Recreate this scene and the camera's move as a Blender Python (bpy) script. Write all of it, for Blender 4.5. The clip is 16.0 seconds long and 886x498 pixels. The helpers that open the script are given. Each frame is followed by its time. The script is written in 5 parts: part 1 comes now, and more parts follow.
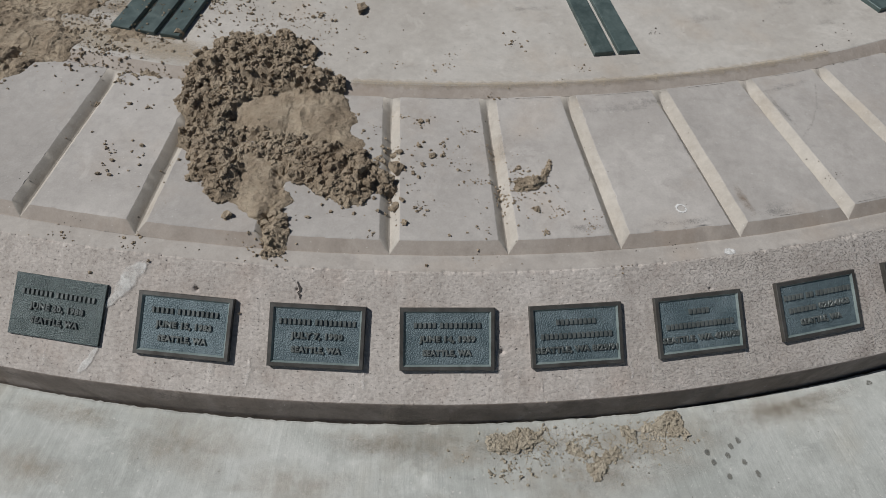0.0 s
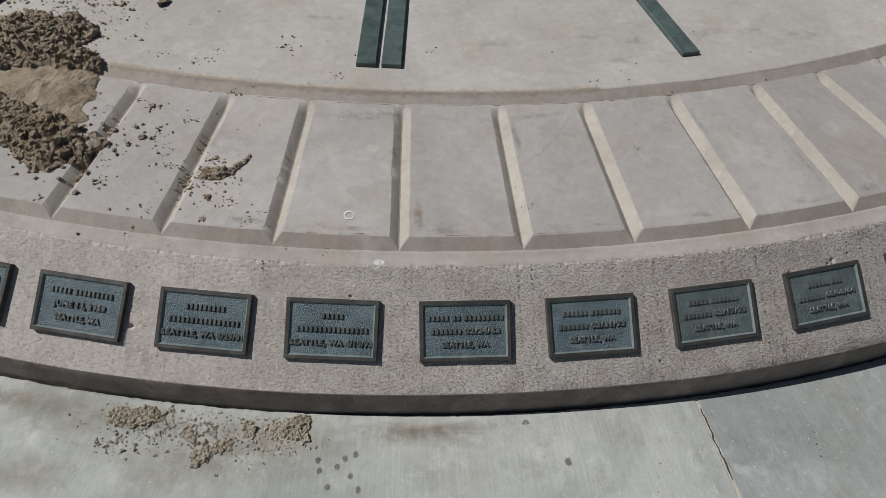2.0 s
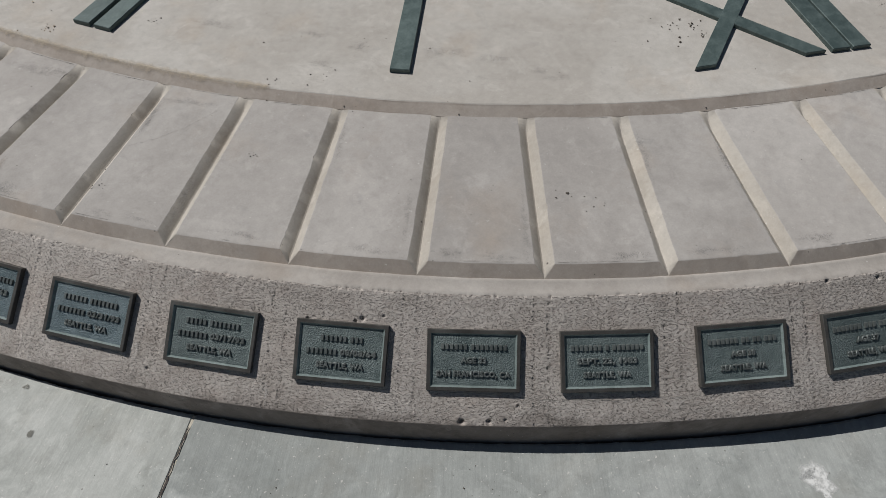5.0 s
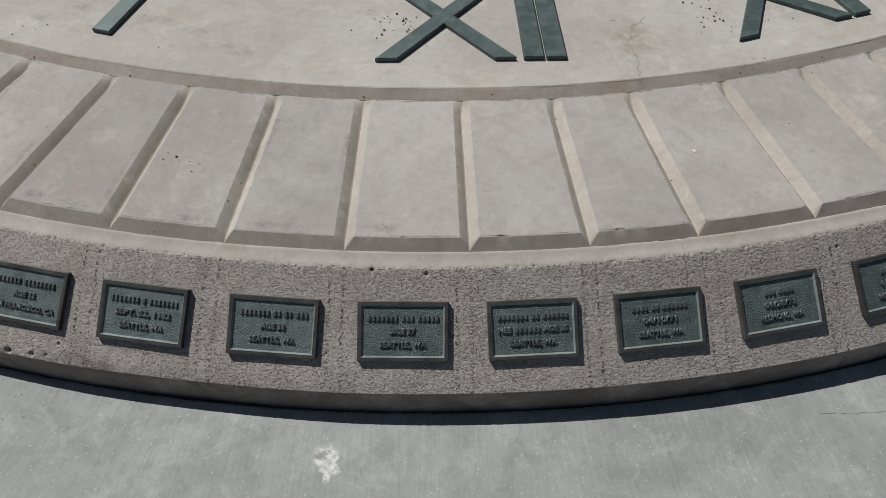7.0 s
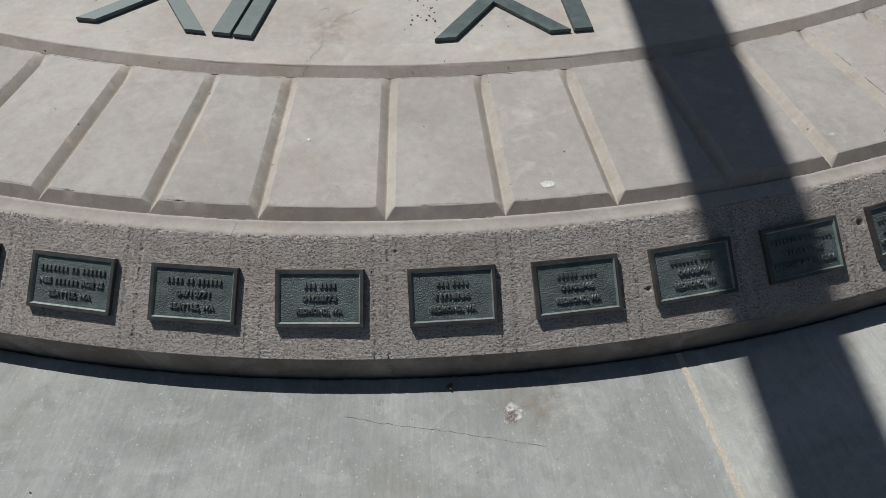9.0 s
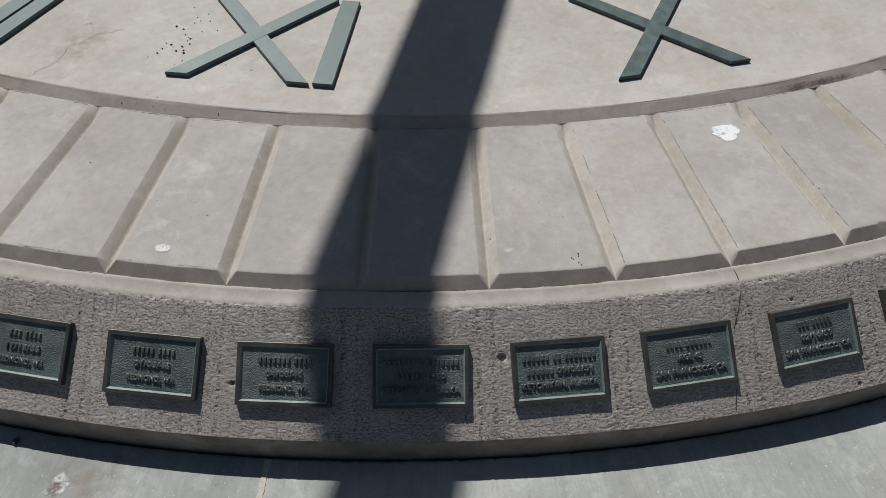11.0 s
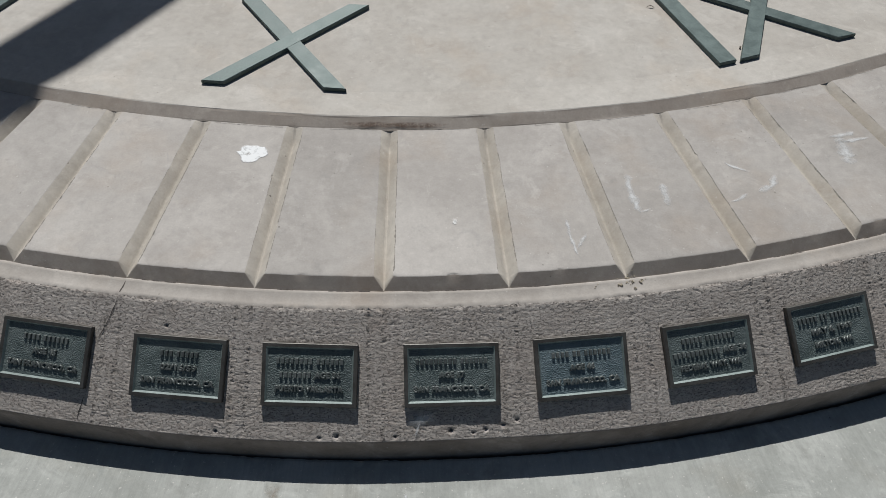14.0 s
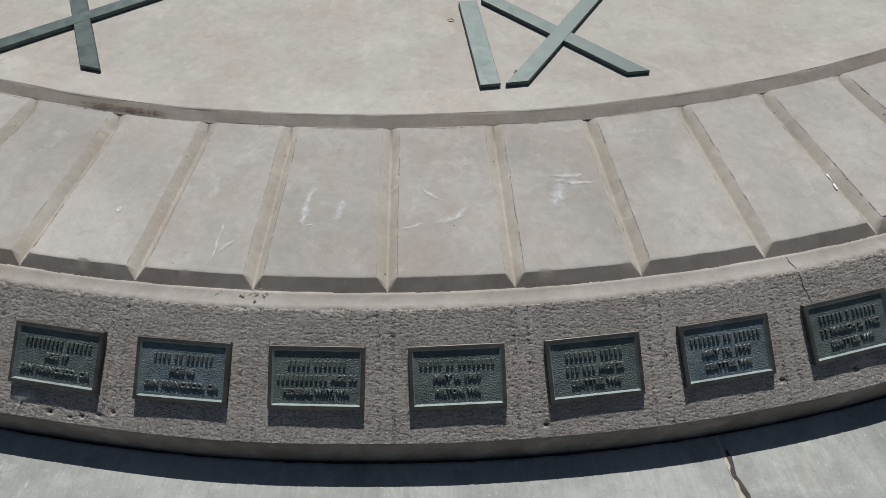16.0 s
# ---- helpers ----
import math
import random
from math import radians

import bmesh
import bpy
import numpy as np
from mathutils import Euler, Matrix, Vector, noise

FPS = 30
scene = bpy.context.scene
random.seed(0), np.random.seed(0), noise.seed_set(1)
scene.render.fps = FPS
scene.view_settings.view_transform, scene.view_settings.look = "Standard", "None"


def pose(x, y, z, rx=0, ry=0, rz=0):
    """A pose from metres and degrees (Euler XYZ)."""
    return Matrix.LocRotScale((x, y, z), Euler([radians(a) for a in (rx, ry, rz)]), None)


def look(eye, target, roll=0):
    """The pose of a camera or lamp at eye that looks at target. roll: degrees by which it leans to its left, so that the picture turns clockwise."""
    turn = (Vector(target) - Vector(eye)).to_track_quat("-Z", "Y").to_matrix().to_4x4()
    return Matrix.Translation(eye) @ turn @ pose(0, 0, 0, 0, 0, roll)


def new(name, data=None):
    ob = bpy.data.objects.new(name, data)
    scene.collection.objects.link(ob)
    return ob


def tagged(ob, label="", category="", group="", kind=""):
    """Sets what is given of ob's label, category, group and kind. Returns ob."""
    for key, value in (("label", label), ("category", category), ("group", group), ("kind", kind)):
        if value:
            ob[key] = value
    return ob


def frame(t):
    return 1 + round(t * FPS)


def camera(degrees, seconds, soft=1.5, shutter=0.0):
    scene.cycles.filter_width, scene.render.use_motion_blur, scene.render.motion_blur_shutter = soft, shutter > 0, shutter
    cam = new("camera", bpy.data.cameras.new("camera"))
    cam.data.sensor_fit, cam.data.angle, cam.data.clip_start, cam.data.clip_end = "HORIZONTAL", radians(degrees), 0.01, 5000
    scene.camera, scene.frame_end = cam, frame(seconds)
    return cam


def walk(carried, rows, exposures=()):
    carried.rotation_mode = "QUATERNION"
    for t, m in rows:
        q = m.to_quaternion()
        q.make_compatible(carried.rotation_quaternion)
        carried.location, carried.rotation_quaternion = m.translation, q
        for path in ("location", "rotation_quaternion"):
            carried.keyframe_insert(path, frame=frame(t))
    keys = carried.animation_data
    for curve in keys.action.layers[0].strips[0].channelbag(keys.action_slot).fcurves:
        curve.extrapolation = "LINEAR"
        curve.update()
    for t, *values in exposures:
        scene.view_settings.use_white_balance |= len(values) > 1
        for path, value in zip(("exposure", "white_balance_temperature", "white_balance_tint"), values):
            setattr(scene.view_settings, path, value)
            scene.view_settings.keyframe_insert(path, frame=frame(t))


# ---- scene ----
cam = camera(68.30, 16.0, soft=0.1)
walk(cam, [
    (0.0, look((5.3124, 0.9862, 1.4563), (4.2266, 0.8651, 0.0258), 4.16)),
    (0.5, look((5.2611, 1.2296, 1.4349), (4.1504, 1.0753, 0.0269), 4.27)),
    (1.0, look((5.1906, 1.4850, 1.4396), (4.0804, 1.3129, 0.0333), 5.08)),
    (1.5, look((5.1641, 1.7381, 1.4523), (4.0648, 1.4900, 0.0487), 4.15)),
    (2.0, look((5.1312, 1.9647, 1.4619), (4.0339, 1.6319, 0.0744), 3.80)),
    (2.5, look((4.9810, 2.1847, 1.4553), (3.9036, 1.7954, 0.0669), 3.28)),
    (3.0, look((4.8439, 2.3646, 1.4718), (3.7954, 1.9300, 0.0748), 4.01)),
    (3.2, look((4.7963, 2.4591, 1.4720), (3.7664, 1.9937, 0.0711), 3.42)),
    (5.3, look((4.2071, 3.4074, 1.5266), (3.3861, 2.7114, 0.0838), 0.70)),
    (5.5, look((4.1480, 3.5553, 1.5312), (3.3324, 2.8401, 0.0948), 0.66)),
    (6.0, look((3.9754, 3.8163, 1.5397), (3.1665, 3.0593, 0.1210), 0.63)),
    (6.5, look((3.7306, 3.9868, 1.5106), (2.9508, 3.1911, 0.0969), 0.91)),
    (7.0, look((3.5270, 4.1567, 1.5117), (2.8071, 3.3414, 0.0775), 0.79)),
    (7.5, look((3.3036, 4.4450, 1.5201), (2.6361, 3.5826, 0.0881), 0.47)),
    (8.0, look((3.0718, 4.6172, 1.5067), (2.4443, 3.7102, 0.0842), 0.51)),
    (8.5, look((2.7550, 4.7545, 1.4967), (2.1621, 3.8457, 0.0606), 1.07)),
    (9.0, look((2.5050, 4.9415, 1.4944), (1.9663, 3.9948, 0.0614), 0.21)),
    (9.5, look((2.2653, 5.1159, 1.5051), (1.7853, 4.1180, 0.0861), 0.15)),
    (10.0, look((1.9442, 5.1427, 1.4838), (1.5026, 4.1158, 0.0730), -0.08)),
    (10.2, look((1.8138, 5.1506, 1.4888), (1.3836, 4.1161, 0.0800), 0.47)),
    (12.3, look((0.7516, 5.2522, 1.4899), (0.6149, 4.1849, 0.0469), -0.24)),
    (12.5, look((0.6480, 5.2905, 1.4900), (0.5228, 4.2215, 0.0472), 0.01)),
    (13.0, look((0.3086, 5.4257, 1.5204), (0.2278, 4.3221, 0.1007), 1.09)),
    (13.5, look((-0.0001, 5.4031, 1.4928), (-0.0304, 4.2781, 0.0879), 0.65)),
    (14.0, look((-0.3042, 5.3451, 1.4987), (-0.2867, 4.2396, 0.0783), 0.79)),
    (14.5, look((-0.6067, 5.3595, 1.5020), (-0.5224, 4.2561, 0.0823), -0.17)),
    (15.0, look((-0.8802, 5.3623, 1.5028), (-0.7300, 4.2596, 0.0880), 0.08)),
    (15.5, look((-1.1091, 5.2628, 1.4800), (-0.8983, 4.1730, 0.0629), -0.72)),
    (16.0, look((-1.3359, 5.1687, 1.4839), (-1.0814, 4.0956, 0.0613), -0.72)),
], exposures=[(0.0, -0.43, 6380, 8), (3.0, -0.42, 6390, 8), (6.0, -0.36, 6450, 8), (9.0, -0.20, 6420, 8), (12.5, -0.16, 6430, 7), (16.0, -0.19, 6410, 7)])

# ---- world, sun ----
SUN_EL, SUN_TO = 51.5, 99.5      # elevation; heading in which the light travels (degrees from +x)
world = bpy.data.worlds.new("sky")
scene.world = world
world.use_nodes = True
wn = world.node_tree
sky = wn.nodes.new("ShaderNodeTexSky")
sky.sky_type = "NISHITA"
sky.sun_disc = False
sky.sun_elevation = radians(SUN_EL)
sky.sun_rotation = radians(90 - (SUN_TO + 180))
wn.links.new(sky.outputs[0], wn.nodes["Background"].inputs[0])
wn.nodes["Background"].inputs[1].default_value = 0.035
sun_dir = Vector((math.cos(radians(SUN_EL)) * math.cos(radians(SUN_TO)), math.cos(radians(SUN_EL)) * math.sin(radians(SUN_TO)), -math.sin(radians(SUN_EL))))
sun = new("sun", bpy.data.lights.new("sun", "SUN"))
sun.data.energy, sun.data.angle, sun.data.color = 5.0, radians(0.53), (1.0, 0.965, 0.945)
sun.matrix_world = look(-sun_dir * 20, (0, 0, 0))

# ---- plan: polar round the dial's centre, k counts the quarter hours ----
D = radians(3.75)
R_DISC, R_DISC_FOOT, R_PAN, R_PAN_FOOT, R_LEDGE, R_NOSE, R_FOOT = 3.954, 3.986, 4.482, 4.508, 4.555, 4.796, 4.802
Z_DISC, Z_PAN, Z_LEDGE, Z_NOSE = 0.300, 0.280, 0.255, 0.083
Z_FIELD, R_FIELD = 0.2925, 3.842  # the disc's field lies a little lower than its rim
SLOPE = math.hypot(R_NOSE - R_LEDGE, Z_LEDGE - Z_NOSE)
NR, NZ = (Z_LEDGE - Z_NOSE) / SLOPE, (R_NOSE - R_LEDGE) / SLOPE
GROOVE = 0.0230                   # half a groove's width
K_FROM, K_TO = -5, 36             # the stretch with full relief
# how far each hand-cut groove strays from its even place, in millimetres
JOG_OUT = {-1: 49, 0: 35, 1: 37, 2: 30, 3: 11, 4: -12, 5: -7, 6: -3, 7: -18, 8: -7, 9: 2, 10: 5, 11: 3, 12: 2, 13: 8, 14: 7, 15: -12, 16: 6, 17: 7, 18: -1, 19: 6, 20: 9, 21: 11, 23: 6, 24: 8, 25: 2, 26: -13, 27: -3, 28: -7, 29: -8, 30: -2}
JOG_IN = {-1: 22, 0: 20, 1: 14, 2: 11, 3: 14, 4: -20, 5: -12, 7: -8, 8: 4, 9: 22, 12: -10, 13: 9, 14: 12, 15: -23, 16: 4, 17: 8, 19: 6, 20: 22, 21: 2, 22: 2, 23: 0, 24: 1, 25: 3, 26: -28, 27: -15, 28: 3, 29: 5, 30: 18, 31: 5}


def pol(r, a, z=0.0):
    return Vector((r * math.cos(a), r * math.sin(a), z))


def groove_angle(k, inner=False):
    jog = JOG_IN if inner else JOG_OUT
    return (k + 0.5) * D + jog.get(k, 0) * 0.001 / 4.0


# ---- value noise on arrays ----
def lattice(ix, iy, seed):
    h = (ix.astype(np.int64) * 374761393 + iy.astype(np.int64) * 668265263 + seed * 1442695041) & 0x7FFFFFFF
    h = ((h ^ (h >> 13)) * 1274126177) & 0x7FFFFFFF
    return ((h ^ (h >> 16)) & 0xFFFF) / 65535.0


def vnoise(x, y, seed=0):
    x, y = np.asarray(x, float), np.asarray(y, float)
    ix, iy = np.floor(x), np.floor(y)
    fx, fy = x - ix, y - iy
    fx, fy = fx * fx * (3 - 2 * fx), fy * fy * (3 - 2 * fy)
    a, b = lattice(ix, iy, seed), lattice(ix + 1, iy, seed)
    c, d = lattice(ix, iy + 1, seed), lattice(ix + 1, iy + 1, seed)
    return (a * (1 - fx) + b * fx) * (1 - fy) + (c * (1 - fx) + d * fx) * fy


def fractal(x, y, octaves=4, seed=0, gain=0.5):
    total, amp, norm = 0.0, 1.0, 0.0
    for o in range(octaves):
        total = total + amp * vnoise(np.asarray(x) * 2 ** o, np.asarray(y) * 2 ** o, seed + o)
        norm, amp = norm + amp, amp * gain
    return total / norm


# ---- mesh helpers ----
def mesh_object(name, verts, faces, material, parent=None, smooth=False, uvs=None, label=""):
    me = bpy.data.meshes.new(name)
    me.from_pydata([tuple(v) for v in verts], [], [tuple(f) for f in faces])
    if uvs is not None:
        layer = me.uv_layers.new(name="UVMap")
        idx = np.empty(len(me.loops), dtype=np.int32)
        me.loops.foreach_get("vertex_index", idx)
        layer.data.foreach_set("uv", np.asarray(uvs, dtype=np.float32)[idx].ravel())
    me.materials.append(material)
    if smooth:
        me.polygons.foreach_set("use_smooth", [True] * len(me.polygons))
    me.update()
    ob = new(name, me)
    ob.parent = parent
    if label:
        ob["label"] = label
    return ob


def part(name, bm, material, parent, label=""):
    me = bpy.data.meshes.new(name)
    bm.normal_update()
    bm.to_mesh(me)
    bm.free()
    me.materials.append(material)
    ob = new(name, me)
    ob.parent = parent
    if label:
        ob["label"] = label
    return ob


def grid_faces(rows, cols, closed=False):
    faces = []
    for i in range(rows - 1):
        for j in range(cols if closed else cols - 1):
            a, b = i * cols + j, i * cols + (j + 1) % cols
            faces.append((a, a + cols, b + cols, b))
    return faces


def grid_faces_np(rows, cols):
    i, j = np.meshgrid(np.arange(rows - 1), np.arange(cols - 1), indexing="ij")
    a = (i * cols + j).ravel()
    return np.stack([a, a + cols, a + cols + 1, a + 1], 1)


# ---- materials ----
def nodes_of(name):
    m = bpy.data.materials.new(name)
    m.use_nodes = True
    nt = m.node_tree
    return m, nt, nt.nodes["Principled BSDF"]


def ramp_node(nt, fac, stops):
    r = nt.nodes.new("ShaderNodeValToRGB")
    els = r.color_ramp.elements
    while len(els) < len(stops):
        els.new(0.5)
    for e, (p, c) in zip(els, stops):
        e.position, e.color = p, (*c, 1) if len(c) == 3 else c
    nt.links.new(fac, r.inputs[0])
    return r.outputs[0]


def noise_node(nt, vec, scale, detail=4, rough=0.55, distortion=0.0):
    n = nt.nodes.new("ShaderNodeTexNoise")
    n.inputs["Scale"].default_value, n.inputs["Detail"].default_value = scale, detail
    n.inputs["Roughness"].default_value, n.inputs["Distortion"].default_value = rough, distortion
    nt.links.new(vec, n.inputs["Vector"])
    return n.outputs[0]


def scaled(nt, vec, s):
    m = nt.nodes.new("ShaderNodeMapping")
    m.inputs["Scale"].default_value = s
    nt.links.new(vec, m.inputs["Vector"])
    return m.outputs[0]


def mix_color(nt, fac, a, b, mode="MIX"):
    m = nt.nodes.new("ShaderNodeMix")
    m.data_type, m.blend_type = "RGBA", mode
    for sock, v in ((m.inputs[0], fac), (m.inputs[6], a), (m.inputs[7], b)):
        if isinstance(v, (int, float)):
            sock.default_value = v
        elif isinstance(v, tuple):
            sock.default_value = (*v, 1)
        else:
            nt.links.new(v, sock)
    return m.outputs[2]


def bump_node(nt, height, strength, dist, normal=None):
    b = nt.nodes.new("ShaderNodeBump")
    b.inputs["Strength"].default_value, b.inputs["Distance"].default_value = strength, dist
    nt.links.new(height, b.inputs["Height"])
    if normal is not None:
        nt.links.new(normal, b.inputs["Normal"])
    return b.outputs[0]


def coords(nt, kind="Object"):
    if kind == "World":
        return nt.nodes.new("ShaderNodeNewGeometry").outputs["Position"]
    return nt.nodes.new("ShaderNodeTexCoord").outputs[kind]


def concrete(name, base, light, stain, grain=0.0012, grain_scale=260, per_piece=0.0, specks=0.5, blotch=2.2, mottle=0.5, brushed=0.0, flecks=0.715, holes=34, islands=0.33):
    """Old cast concrete: broad blotches, hand-sized mottling, trowel clouds, grain, white flecks and pinholes."""
    m, nt, bsdf = nodes_of(name)
    v = coords(nt, "World")
    big = noise_node(nt, v, blotch, 5, 0.62, 0.6)
    mid = noise_node(nt, v, 13, 6, 0.68, 0.3)
    small = noise_node(nt, v, 42, 5, 0.7)
    fine = noise_node(nt, v, grain_scale, 4, 0.8)
    c = mix_color(nt, ramp_node(nt, big, [(0.38, (0, 0, 0)), (0.62, (1, 1, 1))]), base, light)
    c = mix_color(nt, ramp_node(nt, mid, [(0.50, (0, 0, 0)), (0.74, (0.55, 0.55, 0.55))]), c, stain)
    bloom = noise_node(nt, v, 6.1, 6, 0.72, 0.5)
    c = mix_color(nt, ramp_node(nt, bloom, [(0.55, (0, 0, 0)), (0.75, (mottle, mottle, mottle))]), c, tuple(x * 1.22 for x in light))
    warm = noise_node(nt, v, 4.3, 4, 0.6)
    c = mix_color(nt, ramp_node(nt, warm, [(0.54, (0, 0, 0)), (0.8, (0.5, 0.5, 0.5))]), c, (base[0] * 1.02, base[1] * 0.90, base[2] * 0.78))
    # crisp islands: pale lime bloom and blue-grey scuffs
    pale = noise_node(nt, v, 9.0, 9, 0.66, 0.8)
    c = mix_color(nt, ramp_node(nt, pale, [(0.575, (0, 0, 0)), (0.63, (islands,) * 3)]), c, tuple(x * 1.16 for x in light))
    scuff = noise_node(nt, scaled(nt, v, (1.3, 1, 1)), 11.7, 9, 0.70, 1.1)
    c = mix_color(nt, ramp_node(nt, scuff, [(0.60, (0, 0, 0)), (0.665, (islands * 0.9,) * 3)]), c, (base[0] * 0.80, base[1] * 0.83, base[2] * 0.86))
    c = mix_color(nt, 0.5, c, ramp_node(nt, small, [(0.3, (0.43, 0.43, 0.43)), (0.7, (0.575, 0.575, 0.575))]), "OVERLAY")
    c = mix_color(nt, 0.27, c, ramp_node(nt, fine, [(0.25, (0.36, 0.36, 0.36)), (0.75, (0.65, 0.65, 0.65))]), "OVERLAY")
    white = ramp_node(nt, noise_node(nt, v, 110, 2, 0.6), [(flecks, (0, 0, 0)), (flecks + 0.045, (0.6, 0.6, 0.6))])
    c = mix_color(nt, white, c, (0.58, 0.56, 0.53))
    # pinholes
    vor = nt.nodes.new("ShaderNodeTexVoronoi")
    vor.inputs["Scale"].default_value = holes
    nt.links.new(v, vor.inputs["Vector"])
    pin = ramp_node(nt, vor.outputs["Distance"], [(0.04, (1, 1, 1)), (0.09, (0, 0, 0))])
    pick = ramp_node(nt, noise_node(nt, v, 9, 2), [(0.46 if specks >= 1 else 0.55, (0, 0, 0)), (0.52 if specks >= 1 else 0.60, (specks, specks, specks))])
    pm = nt.nodes.new("ShaderNodeMath")
    pm.operation = "MULTIPLY"
    nt.links.new(pin, pm.inputs[0])
    nt.links.new(pick, pm.inputs[1])
    c = mix_color(nt, pm.outputs[0], c, (0.10, 0.09, 0.08))
    if per_piece:
        info = nt.nodes.new("ShaderNodeObjectInfo")
        tone = ramp_node(nt, info.outputs["Random"], [(0.0, (0.5 - per_piece,) * 3), (1.0, (0.5 + per_piece,) * 3)])
        c = mix_color(nt, 1.0, c, tone, "OVERLAY")
    n1 = bump_node(nt, mid, 0.5, 0.002)
    if brushed:
        uv = coords(nt, "UV")
        brush = noise_node(nt, scaled(nt, uv, (120, 5, 1)), 1.0, 5, 0.75)
        c = mix_color(nt, brushed, c, ramp_node(nt, brush, [(0.3, (0.38, 0.38, 0.38)), (0.7, (0.60, 0.60, 0.60))]), "OVERLAY")
        n1 = bump_node(nt, brush, 0.5, 0.0015, n1)
    nt.links.new(c, bsdf.inputs["Base Color"])
    bsdf.inputs["Roughness"].default_value = 0.86
    bsdf.inputs["Specular IOR Level"].default_value = 0.3
    n2 = bump_node(nt, fine, 0.16, grain, n1)
    nt.links.new(n2, bsdf.inputs["Normal"])
    return m


M_DISC = concrete("disc_concrete", (0.375, 0.350, 0.316), (0.440, 0.418, 0.384), (0.318, 0.295, 0.265), mottle=0.4)
M_PANEL = concrete("panel_concrete", (0.332, 0.311, 0.289), (0.398, 0.376, 0.351), (0.282, 0.264, 0.246), per_piece=0.04, mottle=0.55, grain=0.0020, grain_scale=210)
M_PAVE = concrete("pavement_concrete", (0.325, 0.336, 0.313), (0.445, 0.453, 0.427), (0.255, 0.258, 0.236), grain=0.0024, grain_scale=170, specks=0.6, blotch=2.6, mottle=0.9, brushed=0.40, flecks=0.66)
M_PAVE_GREY = concrete("grey_pavement_concrete", (0.255, 0.268, 0.255), (0.346, 0.358, 0.342), (0.200, 0.206, 0.193), grain=0.0024, grain_scale=170, specks=0.6, blotch=2.6, mottle=0.9, brushed=0.40, flecks=0.66)
M_PAVE_MID = concrete("mid_pavement_concrete", (0.296, 0.306, 0.286), (0.404, 0.412, 0.389), (0.233, 0.236, 0.217), grain=0.0024, grain_scale=170, specks=0.6, blotch=2.6, mottle=0.9, brushed=0.40, flecks=0.66)
M_GROOVE = concrete("groove_concrete", (0.362, 0.332, 0.290), (0.420, 0.390, 0.346), (0.282, 0.252, 0.215), grain=0.0028, grain_scale=170, specks=1.0, holes=24)
M_BEVEL = concrete("bevel_concrete", (0.325, 0.283, 0.245), (0.375, 0.335, 0.296), (0.250, 0.212, 0.178), grain=0.002, grain_scale=190, specks=0.8, blotch=4.0)
M_LEDGE = concrete("ledge_concrete", (0.342, 0.314, 0.284), (0.398, 0.370, 0.338), (0.280, 0.254, 0.226), grain=0.002, grain_scale=190, blotch=4.0)
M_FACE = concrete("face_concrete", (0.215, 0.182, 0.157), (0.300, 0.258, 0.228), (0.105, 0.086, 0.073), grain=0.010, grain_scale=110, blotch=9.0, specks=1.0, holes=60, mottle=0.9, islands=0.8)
M_GROUND = concrete("outer_ground", (0.30, 0.29, 0.26), (0.36, 0.35, 0.32), (0.26, 0.24, 0.21))


def math_node(nt, op, a, b):
    n = nt.nodes.new("ShaderNodeMath")
    n.operation = op
    for slot, val in zip(n.inputs, (a, b)):
        if isinstance(val, (int, float)):
            slot.default_value = val
        else:
            nt.links.new(val, slot)
    return n.outputs[0]


